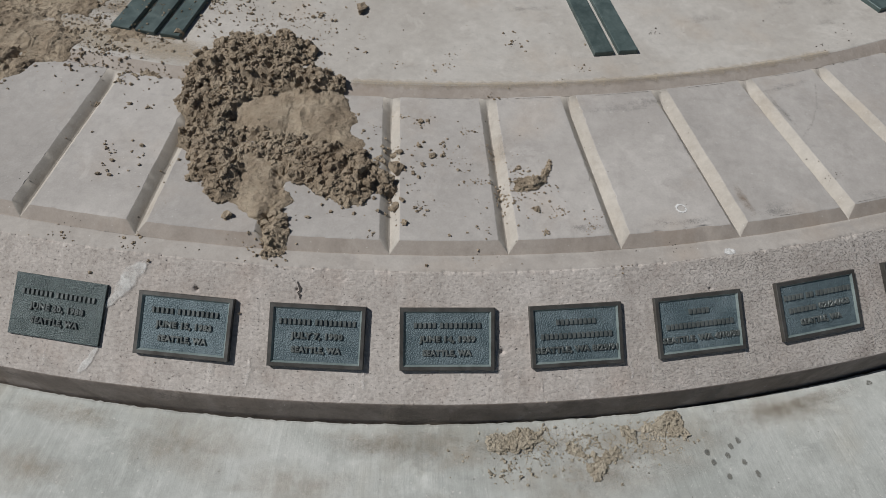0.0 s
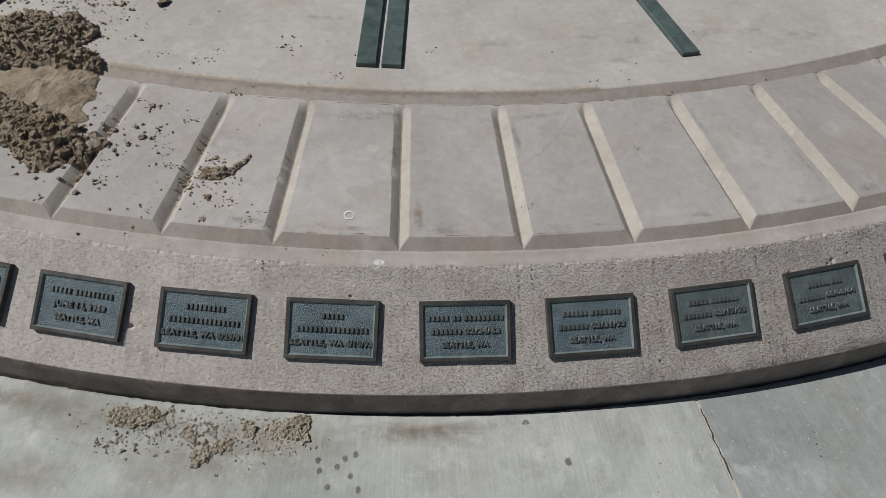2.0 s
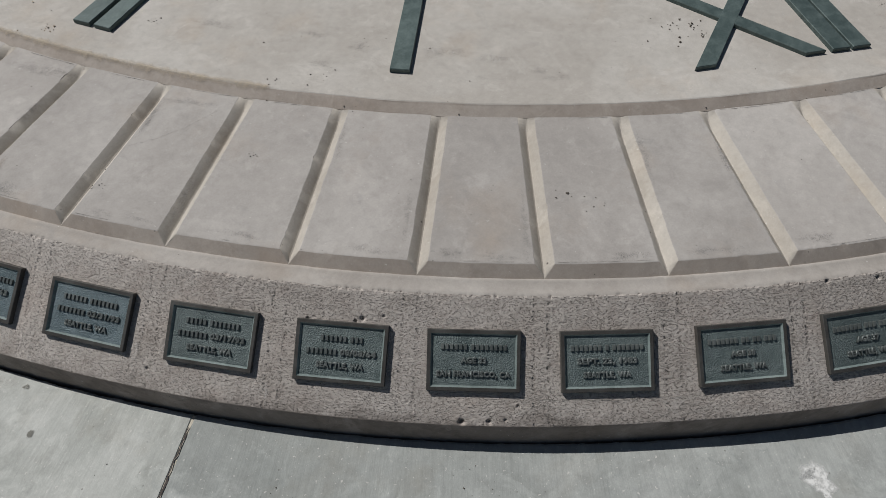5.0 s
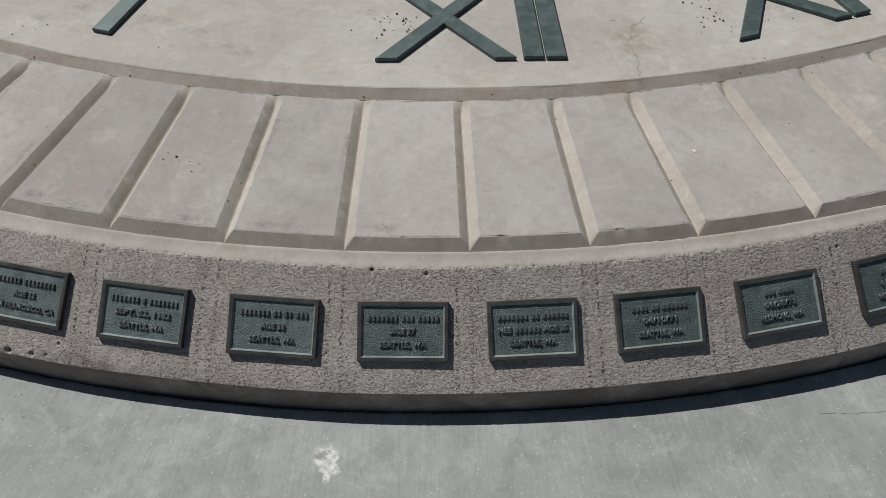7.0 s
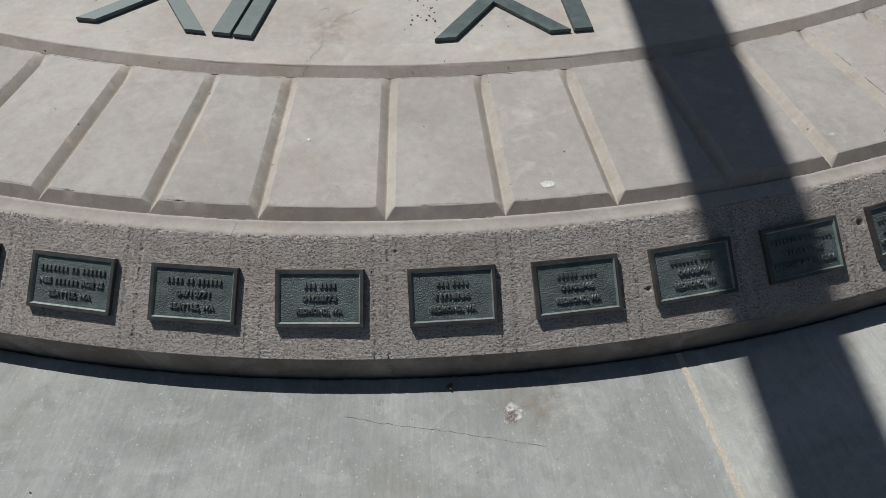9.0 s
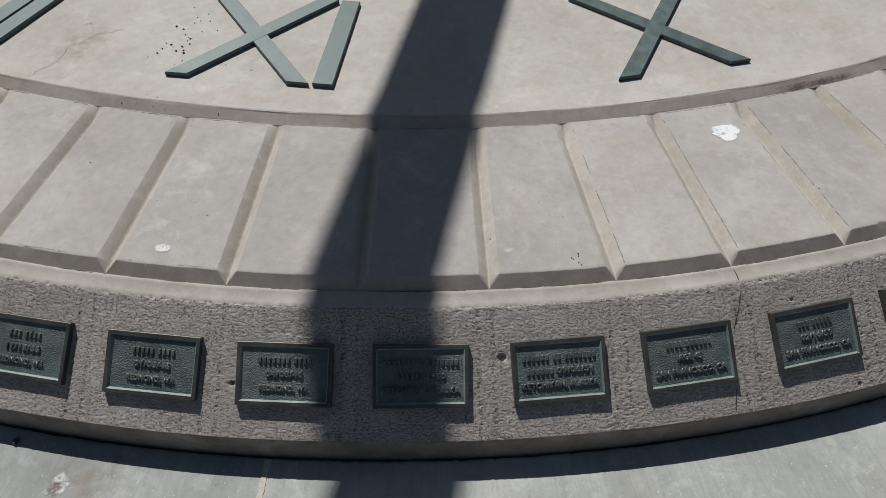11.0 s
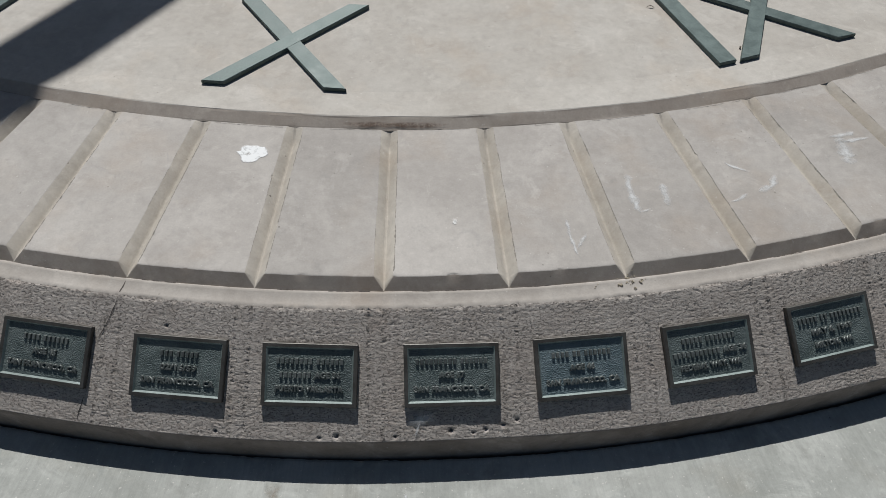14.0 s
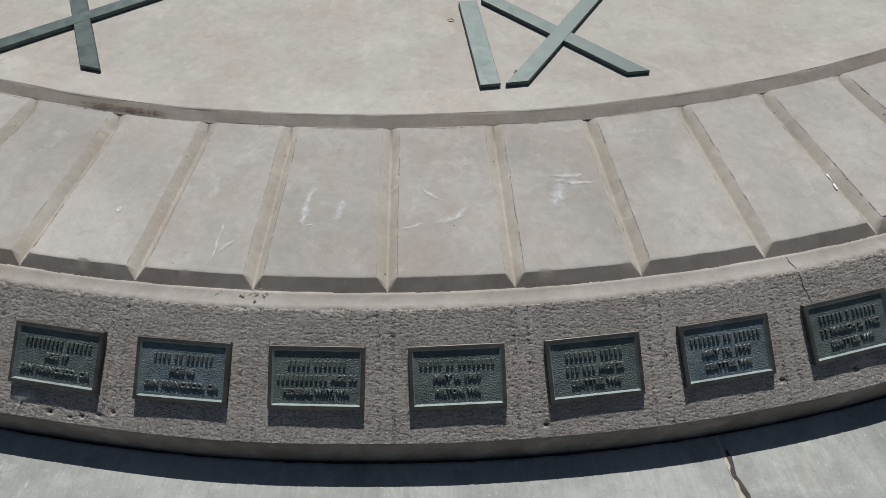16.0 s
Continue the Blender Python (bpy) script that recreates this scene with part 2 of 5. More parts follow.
def rough_concrete():
    """The curb's slope: washed and granular, with open pits, rows of pores at the form boards, faint runs and a stained foot."""
    m, nt, bsdf = nodes_of("curb_concrete")
    uv = coords(nt, "UV")
    v = coords(nt, "World")
    sep = nt.nodes.new("ShaderNodeSeparateXYZ")
    nt.links.new(uv, sep.inputs[0])
    quarter = math_node(nt, "DIVIDE", sep.outputs[0], 4.68 * D)

    def span(value, a, b):
        n = nt.nodes.new("ShaderNodeMapRange")
        nt.links.new(value, n.inputs["Value"])
        n.inputs["From Min"].default_value, n.inputs["From Max"].default_value = a, b
        return n.outputs[0]

    washed = span(quarter, 4.0, 11.0)
    big = noise_node(nt, v, 3.1, 5, 0.62, 0.4)
    pink = noise_node(nt, v, 7.0, 4, 0.6)
    sandy = noise_node(nt, v, 190, 4, 0.75)
    coarse = noise_node(nt, scaled(nt, uv, (85, 130, 1)), 1.0, 5, 0.7)
    runs = noise_node(nt, scaled(nt, uv, (26, 2.4, 1)), 1.0, 5, 0.65)
    c = mix_color(nt, ramp_node(nt, big, [(0.36, (0, 0, 0)), (0.66, (1, 1, 1))]), CURB_BASE, CURB_LIGHT)
    c = mix_color(nt, ramp_node(nt, pink, [(0.52, (0, 0, 0)), (0.75, (0.6, 0.6, 0.6))]), c, (CURB_BASE[0] * 1.04, CURB_BASE[1] * 0.96, CURB_BASE[2] * 0.92))
    c = mix_color(nt, ramp_node(nt, runs, [(0.52, (0, 0, 0)), (0.74, (0.5, 0.5, 0.5))]), c, tuple(x * 0.80 for x in CURB_BASE))
    c = mix_color(nt, ramp_node(nt, runs, [(0.28, (0.6, 0.6, 0.6)), (0.42, (0, 0, 0))]), c, tuple(x * 1.18 for x in CURB_LIGHT))
    c = mix_color(nt, math_node(nt, "MULTIPLY", washed, 0.35), c, tuple(x * 0.86 for x in CURB_BASE))
    dapple = noise_node(nt, v, 21, 7, 0.72, 0.3)
    c = mix_color(nt, 0.8, c, ramp_node(nt, dapple, [(0.32, (0.41, 0.40, 0.395)), (0.5, (0.5, 0.5, 0.5)), (0.68, (0.57, 0.57, 0.575))]), "OVERLAY")
    # dark weathering that climbs unevenly from the nose
    climb = math_node(nt, "ADD", span(sep.outputs[1], 0.86, 1.00), math_node(nt, "MULTIPLY", math_node(nt, "SUBTRACT", noise_node(nt, scaled(nt, uv, (9, 14, 1)), 1.0, 7, 0.72, 0.4), 0.5), 1.7))
    stretch = math_node(nt, "MULTIPLY", span(quarter, 5.0, 8.0), span(quarter, 14.0, 10.5))
    c = mix_color(nt, math_node(nt, "MULTIPLY", ramp_node(nt, climb, [(0.45, (0, 0, 0)), (0.85, (0.7, 0.7, 0.7))]), stretch), c, (0.115, 0.100, 0.088))
    c = mix_color(nt, 0.5, c, ramp_node(nt, sandy, [(0.3, (0.37, 0.37, 0.37)), (0.7, (0.64, 0.64, 0.64))]), "OVERLAY")
    # grain hollows darkened and crests paled in the colour, backing up the bump's shading
    c = mix_color(nt, 0.9, c, ramp_node(nt, coarse, [(0.33, (0.38, 0.375, 0.37)), (0.46, (0.5, 0.5, 0.5)), (0.68, (0.59, 0.59, 0.59))]), "OVERLAY")
    # round pores where the face is sound, long level pits where it is washed out
    round_pits = ramp_node(nt, noise_node(nt, scaled(nt, uv, (165, 200, 1)), 1.0, 2, 0.5, 0.3), [(0.275, (1, 1, 1)), (0.315, (0, 0, 0))])
    wrinkle = noise_node(nt, scaled(nt, uv, (145, 320, 1)), 1.0, 3, 0.6, 0.45)
    patch = noise_node(nt, scaled(nt, uv, (11, 17, 1)), 1.0, 3, 0.6)
    open_up = math_node(nt, "MULTIPLY", math_node(nt, "SUBTRACT", patch, 0.5), 0.16)
    wrinkle = math_node(nt, "SUBTRACT", wrinkle, open_up)
    long_pits = math_node(nt, "MULTIPLY", ramp_node(nt, wrinkle, [(0.395, (1, 1, 1)), (0.435, (0, 0, 0))]), washed)
    few = math_node(nt, "SUBTRACT", 1.0, math_node(nt, "MULTIPLY", washed, 0.45))
    pit = math_node(nt, "MAXIMUM", math_node(nt, "MULTIPLY", round_pits, few), long_pits)
    # rows of pores at two places in each quarter hour
    stray = math_node(nt, "MULTIPLY", math_node(nt, "SUBTRACT", noise_node(nt, scaled(nt, uv, (2, 26, 1)), 1.0, 3, 0.6), 0.5), 0.05)
    phase = math_node(nt, "FRACT", math_node(nt, "ADD", quarter, stray), 0.0)
    broken = ramp_node(nt, noise_node(nt, scaled(nt, uv, (70, 170, 1)), 1.0, 3, 0.6), [(0.54, (0, 0, 0)), (0.59, (1, 1, 1))])
    for place in (0.425, 0.535):
        away = math_node(nt, "ABSOLUTE", math_node(nt, "SUBTRACT", phase, place), 0.0)
        row = ramp_node(nt, away, [(0.004, (1, 1, 1)), (0.016, (0, 0, 0))])
        pit = math_node(nt, "MAXIMUM", pit, math_node(nt, "MULTIPLY", math_node(nt, "MULTIPLY", row, broken), washed))
    # part of the pits' shade is put into the colour as well
    nt.links.new(mix_color(nt, math_node(nt, "MULTIPLY", pit, 0.20), c, (0.085, 0.072, 0.062)), bsdf.inputs["Base Color"])
    bsdf.inputs["Roughness"].default_value = 0.9
    bsdf.inputs["Specular IOR Level"].default_value = 0.25
    n1 = bump_node(nt, coarse, 0.7, 0.0020)
    n2 = bump_node(nt, sandy, 0.6, 0.0013, n1)
    n3 = bump_node(nt, math_node(nt, "SUBTRACT", 1.0, pit), 1.0, 0.0075, n2)
    nt.links.new(n3, bsdf.inputs["Normal"])
    return m


CURB_BASE, CURB_LIGHT = (0.385, 0.350, 0.318), (0.450, 0.415, 0.382)
M_CURB = rough_concrete()


def bronze(name, base, patina, rough, metal, stipple=0.0):
    m, nt, bsdf = nodes_of(name)
    v = coords(nt, "World")
    cloud = noise_node(nt, v, 22, 5, 0.65, 0.5)
    fine = noise_node(nt, v, 160, 3, 0.6)
    c = mix_color(nt, ramp_node(nt, cloud, [(0.38, (0, 0, 0)), (0.68, (1, 1, 1))]), base, patina)
    c = mix_color(nt, 0.4, c, ramp_node(nt, fine, [(0.3, (0.35, 0.35, 0.35)), (0.7, (0.62, 0.62, 0.62))]), "OVERLAY")
    info = nt.nodes.new("ShaderNodeObjectInfo")
    c = mix_color(nt, 1.0, c, ramp_node(nt, info.outputs["Random"], [(0, (0.44, 0.44, 0.44)), (1, (0.56, 0.56, 0.56))]), "OVERLAY")
    nt.links.new(c, bsdf.inputs["Base Color"])
    bsdf.inputs["Metallic"].default_value = metal
    nt.links.new(ramp_node(nt, cloud, [(0.3, (rough - 0.08,) * 3), (0.7, (rough + 0.1,) * 3)]), bsdf.inputs["Roughness"])
    nrm = bump_node(nt, fine, 0.3, 0.0006)
    if stipple:
        vor = nt.nodes.new("ShaderNodeTexVoronoi")
        vor.feature = "SMOOTH_F1"
        vor.inputs["Scale"].default_value = 420
        nt.links.new(v, vor.inputs["Vector"])
        nrm = bump_node(nt, vor.outputs["Distance"], stipple, 0.0022, nrm)
    nt.links.new(nrm, bsdf.inputs["Normal"])
    return m


M_FIELD = bronze("bronze_field", (0.085, 0.111, 0.109), (0.146, 0.178, 0.174), 0.55, 0.15, stipple=1.0)
M_FIELD_BLUE = bronze("blue_bronze_field", (0.088, 0.125, 0.138), (0.150, 0.196, 0.212), 0.55, 0.15, stipple=1.0)
M_RIM = bronze("bronze_rim", (0.076, 0.070, 0.062), (0.110, 0.108, 0.099), 0.45, 0.45)
# inner slope paler: light patina plus its sunlit edge painted into the colour
M_LIP = bronze("bronze_inner_edge", (0.165, 0.205, 0.198), (0.240, 0.285, 0.276), 0.5, 0.2)
M_LETTER = bronze("bronze_letters", (0.100, 0.112, 0.108), (0.150, 0.164, 0.158), 0.42, 0.3)
M_NUMERAL = bronze("bronze_numeral", (0.062, 0.088, 0.084), (0.105, 0.140, 0.134), 0.55, 0.25)


def sand_material(name, dark, pale):
    m, nt, bsdf = nodes_of(name)
    v = coords(nt, "World")
    lump = noise_node(nt, v, 11, 6, 0.72)
    grain = noise_node(nt, v, 420, 3, 0.8)
    c = mix_color(nt, ramp_node(nt, lump, [(0.35, (0, 0, 0)), (0.65, (1, 1, 1))]), dark, pale)
    c = mix_color(nt, 0.6, c, ramp_node(nt, grain, [(0.3, (0.3, 0.3, 0.3)), (0.7, (0.7, 0.7, 0.7))]), "OVERLAY")
    nt.links.new(c, bsdf.inputs["Base Color"])
    bsdf.inputs["Roughness"].default_value = 0.95
    bsdf.inputs["Specular IOR Level"].default_value = 0.15
    clot = noise_node(nt, v, 130, 4, 0.75)
    nt.links.new(bump_node(nt, grain, 0.8, 0.003, bump_node(nt, clot, 0.9, 0.006)), bsdf.inputs["Normal"])
    return m


M_SAND = sand_material("damp_sand", (0.250, 0.196, 0.138), (0.430, 0.358, 0.268))
M_SAND_DRY = sand_material("dry_sand", (0.330, 0.285, 0.215), (0.500, 0.445, 0.355))


def plain(name, color, rough=0.8, metal=0.0, scale=60.0):
    m, nt, bsdf = nodes_of(name)
    n = noise_node(nt, coords(nt, "World"), scale, 4, 0.65)
    c = mix_color(nt, ramp_node(nt, n, [(0.3, (0, 0, 0)), (0.7, (1, 1, 1))]), tuple(x * 0.8 for x in color), tuple(min(1, x * 1.15) for x in color))
    nt.links.new(c, bsdf.inputs["Base Color"])
    bsdf.inputs["Roughness"].default_value, bsdf.inputs["Metallic"].default_value = rough, metal
    nt.links.new(bump_node(nt, n, 0.4, 0.001), bsdf.inputs["Normal"])
    return m


def worn_mark(name, color, cover, scale, soft=0.14, full=1.0, edge=0.25):
    """A thin layer that has partly worn off."""
    m, nt, bsdf = nodes_of(name)
    v = coords(nt, "World")
    n = noise_node(nt, v, scale, 5, 0.75)
    bsdf.inputs["Base Color"].default_value = (*color, 1)
    bsdf.inputs["Roughness"].default_value = 0.9
    mask = ramp_node(nt, n, [(cover, (0, 0, 0)), (cover + soft, (full, full, full))])
    rim = nt.nodes.new("ShaderNodeSeparateXYZ")
    nt.links.new(coords(nt, "UV"), rim.inputs[0])
    fade = nt.nodes.new("ShaderNodeMath")
    fade.operation = "MULTIPLY"
    nt.links.new(mask, fade.inputs[0])
    nt.links.new(ramp_node(nt, rim.outputs[0], [(0.0, (0, 0, 0)), (edge, (1, 1, 1))]), fade.inputs[1])
    mask = fade.outputs[0]
    tr = nt.nodes.new("ShaderNodeBsdfTransparent")
    mixer = nt.nodes.new("ShaderNodeMixShader")
    nt.links.new(mask, mixer.inputs[0])
    nt.links.new(tr.outputs[0], mixer.inputs[1])
    nt.links.new(bsdf.outputs[0], mixer.inputs[2])
    nt.links.new(mixer.outputs[0], nt.nodes["Material Output"].inputs["Surface"])
    return m


M_PAINT = worn_mark("white_paint", (0.72, 0.73, 0.73), 0.24, 45, 0.25, 1.0, 0.12)
M_CHALK = worn_mark("chalk", (0.64, 0.65, 0.65), 0.22, 40, 0.4, 0.75, 0.8)
M_DROPPING = worn_mark("bird_dropping", (0.70, 0.70, 0.68), 0.22, 70, 0.35, 0.92, 0.3)
M_LIME = worn_mark("lime", (0.68, 0.67, 0.64), 0.20, 45, 0.5, 0.9, 0.35)
M_RUN = worn_mark("mineral_run", (0.70, 0.67, 0.63), 0.34, 90, 0.4, 0.6, 0.8)
M_STAIN = worn_mark("rust_stain", (0.24, 0.165, 0.10), 0.30, 28, 0.5, 0.75, 0.8)
M_BLOOM = worn_mark("rusty_bloom", (0.36, 0.255, 0.185), 0.33, 26, 0.5, 0.5, 0.9)
M_SOOT = worn_mark("brown_stain", (0.125, 0.078, 0.055), 0.34, 60, 0.25, 0.8, 0.5)
M_SANDY = worn_mark("sandy_film", (0.36, 0.30, 0.225), 0.24, 22, 0.5, 0.6, 0.95)
M_FILM = worn_mark("dry_sand_film", (0.44, 0.375, 0.285), 0.18, 16, 0.5, 0.85, 0.9)
M_DAMP = worn_mark("damp_spot", (0.16, 0.155, 0.135), 0.28, 70, 0.25, 0.8, 0.4)
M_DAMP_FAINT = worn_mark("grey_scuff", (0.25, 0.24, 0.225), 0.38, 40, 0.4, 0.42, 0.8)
M_WATER = worn_mark("water_mark", (0.27, 0.26, 0.245), 0.40, 50, 0.4, 0.4, 0.9)
M_GRIT = plain("dark_grit", (0.085, 0.072, 0.058), 1.0, 0.0, 300)
M_CRACK = plain("crack_shadow", (0.07, 0.06, 0.055), 1.0)
M_SEAL = plain("joint_filler", (0.47, 0.43, 0.355), 0.95, 0.0, 140)
M_HAIR = plain("old_hairline", (0.22, 0.205, 0.182), 1.0)
M_STEEL = plain("painted_steel", (0.35, 0.35, 0.34), 0.5)

# ---- ground ----
def ring_sheet(radii, n):
    verts = [pol(r, 2 * math.pi * j / n, 0) for r in radii for j in range(n)]
    return verts, grid_faces(len(radii), n, True)


gv, gf = ring_sheet([0.5, 4, 12, 60, 400, 3000], 96)
tagged(mesh_object("ground", [v + Vector((0, 0, -0.03)) for v in gv], gf + [tuple(range(96))], M_GROUND),
       "plain grey concrete ground round the sundial", "ground", kind="structure")

# ---- the dial: one cast curb, a disc, and the panels between the grooves ----
dial = tagged(new("sundial_platform"), "round raised concrete sundial platform with a grooved quarter-hour ring", "sundial", kind="structure")


# blow holes in the washed face: k, distance down the slope, radius
HOLES = [(9.12, 0.069, 0.006), (9.28, 0.060, 0.004), (10.20, 0.137, 0.005), (1.19, 0.067, 0.006), (3.46, 0.181, 0.006), (9.07, 0.076, 0.004), (12.75, 0.006, 0.006), (20.60, 0.118, 0.009), (18.63, 0.179, 0.006), (13.18, 0.015, 0.005), (5.11, 0.073, 0.004), (1.94, 0.051, 0.004), (25.02, 0.278, 0.006), (28.62, 0.270, 0.006), (24.2, 0.285, 0.006), (24.777, 0.267, 0.006), (25.27, 0.278, 0.005), (25.40, 0.270, 0.005), (24.08, 0.289, 0.004), (24.62, 0.287, 0.004), (25.18, 0.284, 0.004), (23.33, 0.285, 0.005), (9.9, 0.291, 0.008), (10.1, 0.288, 0.006), (10.31, 0.252, 0.004), (10.22, 0.284, 0.004), (25.5, 0.26, 0.005), (14.3, 0.21, 0.004), (7.5, 0.25, 0.004), (16.6, 0.04, 0.004), (8.7, 0.08, 0.004), (30.4, 0.24, 0.006), (31.0, 0.25, 0.007), (22.9, 0.06, 0.004)]


def curb():
    """Ledge, washed slope and short upright face, one casting."""
    du = 0.0025
    k0, k1 = K_FROM * D, K_TO * D
    cols = int((k1 - k0) * 4.68 / du) + 1
    ang = np.linspace(k0, k1, cols)
    s_slope = np.linspace(0, SLOPE, 186)
    prof = [(3.90, Z_LEDGE - 0.001, 0), (4.40, Z_LEDGE - 0.001, 0), (R_PAN_FOOT + 0.001, Z_LEDGE, 0), (R_PAN_FOOT + 0.0045, Z_LEDGE + 0.0032, 0), (R_PAN_FOOT + 0.009, Z_LEDGE + 0.0005, 0), (R_LEDGE - 0.012, Z_LEDGE, 0), (R_LEDGE - 0.0012, Z_LEDGE, 0.2), (R_LEDGE + 0.0006, Z_LEDGE - 0.0012, 0.6)]
    for s in s_slope[1:-1]:
        prof.append((R_LEDGE + (R_NOSE - R_LEDGE) * s / SLOPE, Z_LEDGE + (Z_NOSE - Z_LEDGE) * s / SLOPE, 1))
    prof += [(R_NOSE, Z_NOSE, 0.8), (R_NOSE + 0.0012, Z_NOSE - 0.004, 0.5), (R_NOSE + 0.002, Z_NOSE * 0.72, 0.5), (R_NOSE + 0.003, Z_NOSE * 0.4, 0.5), (R_FOOT - 0.002, Z_NOSE * 0.1, 0.4), (R_FOOT, -0.03, 0)]
    prof = np.array(prof)
    run = np.concatenate([[0], np.cumsum(np.hypot(np.diff(prof[:, 0]), np.diff(prof[:, 1])))])
    A, S = np.meshgrid(ang, run)
    R, Z, Wt = (np.repeat(prof[:, c:c + 1], cols, 1) for c in range(3))
    U = A * 4.68
    washed = np.clip((A / D - 6) / 8, 0.25, 1)
    relief = (fractal(U / 0.020, S / 0.007, 3, 3) - 0.5) * 0.0004 * washed + (fractal(U / 0.0062, S / 0.0056, 2, 9) - 0.5) * 0.0008 * (1.05 - 0.75 * washed)
    open_up = 0.6 + 0.8 * vnoise(U / 0.09, S / 0.05, 49)
    relief -= np.clip((vnoise(U / 0.0075, S / 0.0034, 46) - 0.62) / 0.12, 0, 1) * 0.0006 * washed * open_up
    relief -= np.clip((vnoise(U / 0.0054, S / 0.0052, 47) - 0.84) / 0.10, 0, 1) * 0.0013 * (1.25 - washed)
    relief += (vnoise(U / 0.5, S / 0.3, 21) - 0.5) * 0.002
    pick = vnoise(U / 0.10, S / 0.10, 45)
    relief -= np.clip(vnoise(U / 0.0078, S / 0.0075, 40) - 0.92, 0, 1) * 0.007 * (pick > 0.78)
    # rows of small pores where the form boards met
    kk = A / D
    for side in (0.425, 0.535):
        near = np.exp(-(((kk - np.floor(kk)) - side + 0.012 * (vnoise(np.floor(kk), S * 25, 61) - 0.5)) * D * 4.68 / 0.0035) ** 2)
        relief -= near * np.clip(vnoise(U * 0 + np.floor(kk), S / 0.006, 63) - 0.45, 0, 1) * 0.0030 * washed
    for hk, hs, hr in HOLES:
        relief -= 1.8 * hr * np.exp(-(((kk - hk) * D * 4.68) ** 2 + (S - run[6] - hs) ** 2) / (0.6 * hr * hr))
    edge = np.exp(-((S - run[6]) / 0.0055) ** 2) * np.clip(fractal(U / 0.016, S * 0, 4, 51) - 0.54, 0, 1) * 0.018
    off = relief * Wt - edge
    R = R + off * NR + (vnoise(U / 0.35, U * 0, 77) - 0.5) * 0.004 * (S > run[4])
    Z = Z + off * NZ * (Wt > 0.2)
    verts = np.stack([R * np.cos(A), R * np.sin(A), Z], -1).reshape(-1, 3)
    uvs = np.stack([U, S], -1).reshape(-1, 2)
    ob = mesh_object("curb", verts.tolist(), grid_faces_np(len(prof), cols).tolist(), M_CURB, dial, True, uvs, "rough weathered concrete curb with pits and level streaks")
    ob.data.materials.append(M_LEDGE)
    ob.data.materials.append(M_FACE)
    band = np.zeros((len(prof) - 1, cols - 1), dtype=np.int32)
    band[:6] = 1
    # the upright face takes a darker brown mix over its whole height
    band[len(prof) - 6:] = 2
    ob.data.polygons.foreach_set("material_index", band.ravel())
    # the far side, plainer
    cols2 = 160
    ang2 = np.linspace(k1, k0 + 2 * math.pi, cols2)
    keep = [0, 2, 4, 6, 7, 30, 80, len(prof) - 7, len(prof) - 6, len(prof) - 4, len(prof) - 1]
    verts = [pol(prof[i, 0], a, prof[i, 1]) for i in keep for a in ang2]
    uvs = [(a * 4.68, run[i]) for i in keep for a in ang2]
    mesh_object("curb", verts, grid_faces(len(keep), cols2), M_CURB, dial, True, uvs)


def disc():
    n = 1200
    radii = [0.3, 1.5, 2.6, 3.2, 3.5, 3.7, R_FIELD, R_DISC - 0.0015, R_DISC + 0.0012, R_DISC + 0.006, R_DISC_FOOT - 0.003, R_DISC_FOOT + 0.002, R_DISC_FOOT + 0.004]
    zs = [Z_FIELD] * 7 + [Z_DISC, Z_DISC - 0.0013, Z_DISC - 0.0042, Z_PAN + 0.002, Z_PAN - 0.001, Z_LEDGE - 0.01]
    verts, faces = [], grid_faces(len(radii), n, True)
    for i, (r, z) in enumerate(zip(radii, zs)):
        for j in range(n):
            a = 2 * math.pi * j / n
            w = 0.0
            if i >= 7:
                w = 0.004 * (noise.noise((math.cos(a) * 9, math.sin(a) * 9, 2.0)) + 0.5 * noise.noise((math.cos(a) * 45, math.sin(a) * 45, i * 0.7)))
            verts.append(pol(r + w, a, z))
    faces.append(tuple(range(n)))
    ob = mesh_object("dial_disc", verts, faces, M_DISC, dial, False, None, "flat smooth concrete round disc")
    # edge takes the darker bevel mix: shade its slope lacks is put into the colour
    ob.data.materials.append(M_BEVEL)
    ob.data.polygons.foreach_set("material_index", [1 if 8 * n <= q < (len(radii) - 1) * n else 0 for q in range(len(faces))])


def arris_line(k, g_in, g_out, end, width, gate):
    """A ragged dark line along one worn arris of a groove."""
    rng = random.Random(500 + k * 2 + end)
    ri = R_DISC_FOOT - 0.02
    verts, faces, on = [], [], True
    for i in range(161):
        if rng.random() < 0.10:
            on = rng.random() < gate
        r = ri + 0.05 + (R_PAN - 0.006 - ri - 0.05) * i / 160
        f = (r - ri) / (R_PAN_FOOT - ri)
        wob = 0.0016 * noise.noise((r * 14, k * 2.3 + end, 1.0)) + 0.0009 * noise.noise((r * 60, k * 2.3, end))
        d = (GROOVE + wob + 0.0004) / r
        a = g_in + (g_out - g_in) * f + (-d if end else d)
        w = width * rng.uniform(0.1, 1.0) * (0.5 + vnoise(np.array(r * 70.0), np.array(k + 0.3 * end), 5)) / 2 / r
        verts.extend((pol(r, a - w, Z_PAN + 0.0001), pol(r, a + w, Z_PAN + 0.0001)))
        if i and on:
            q = len(verts)
            faces.append((q - 4, q - 3, q - 1, q - 2))
    if faces:
        mesh_object("edge_crack", verts, faces, M_HAIR, dial)


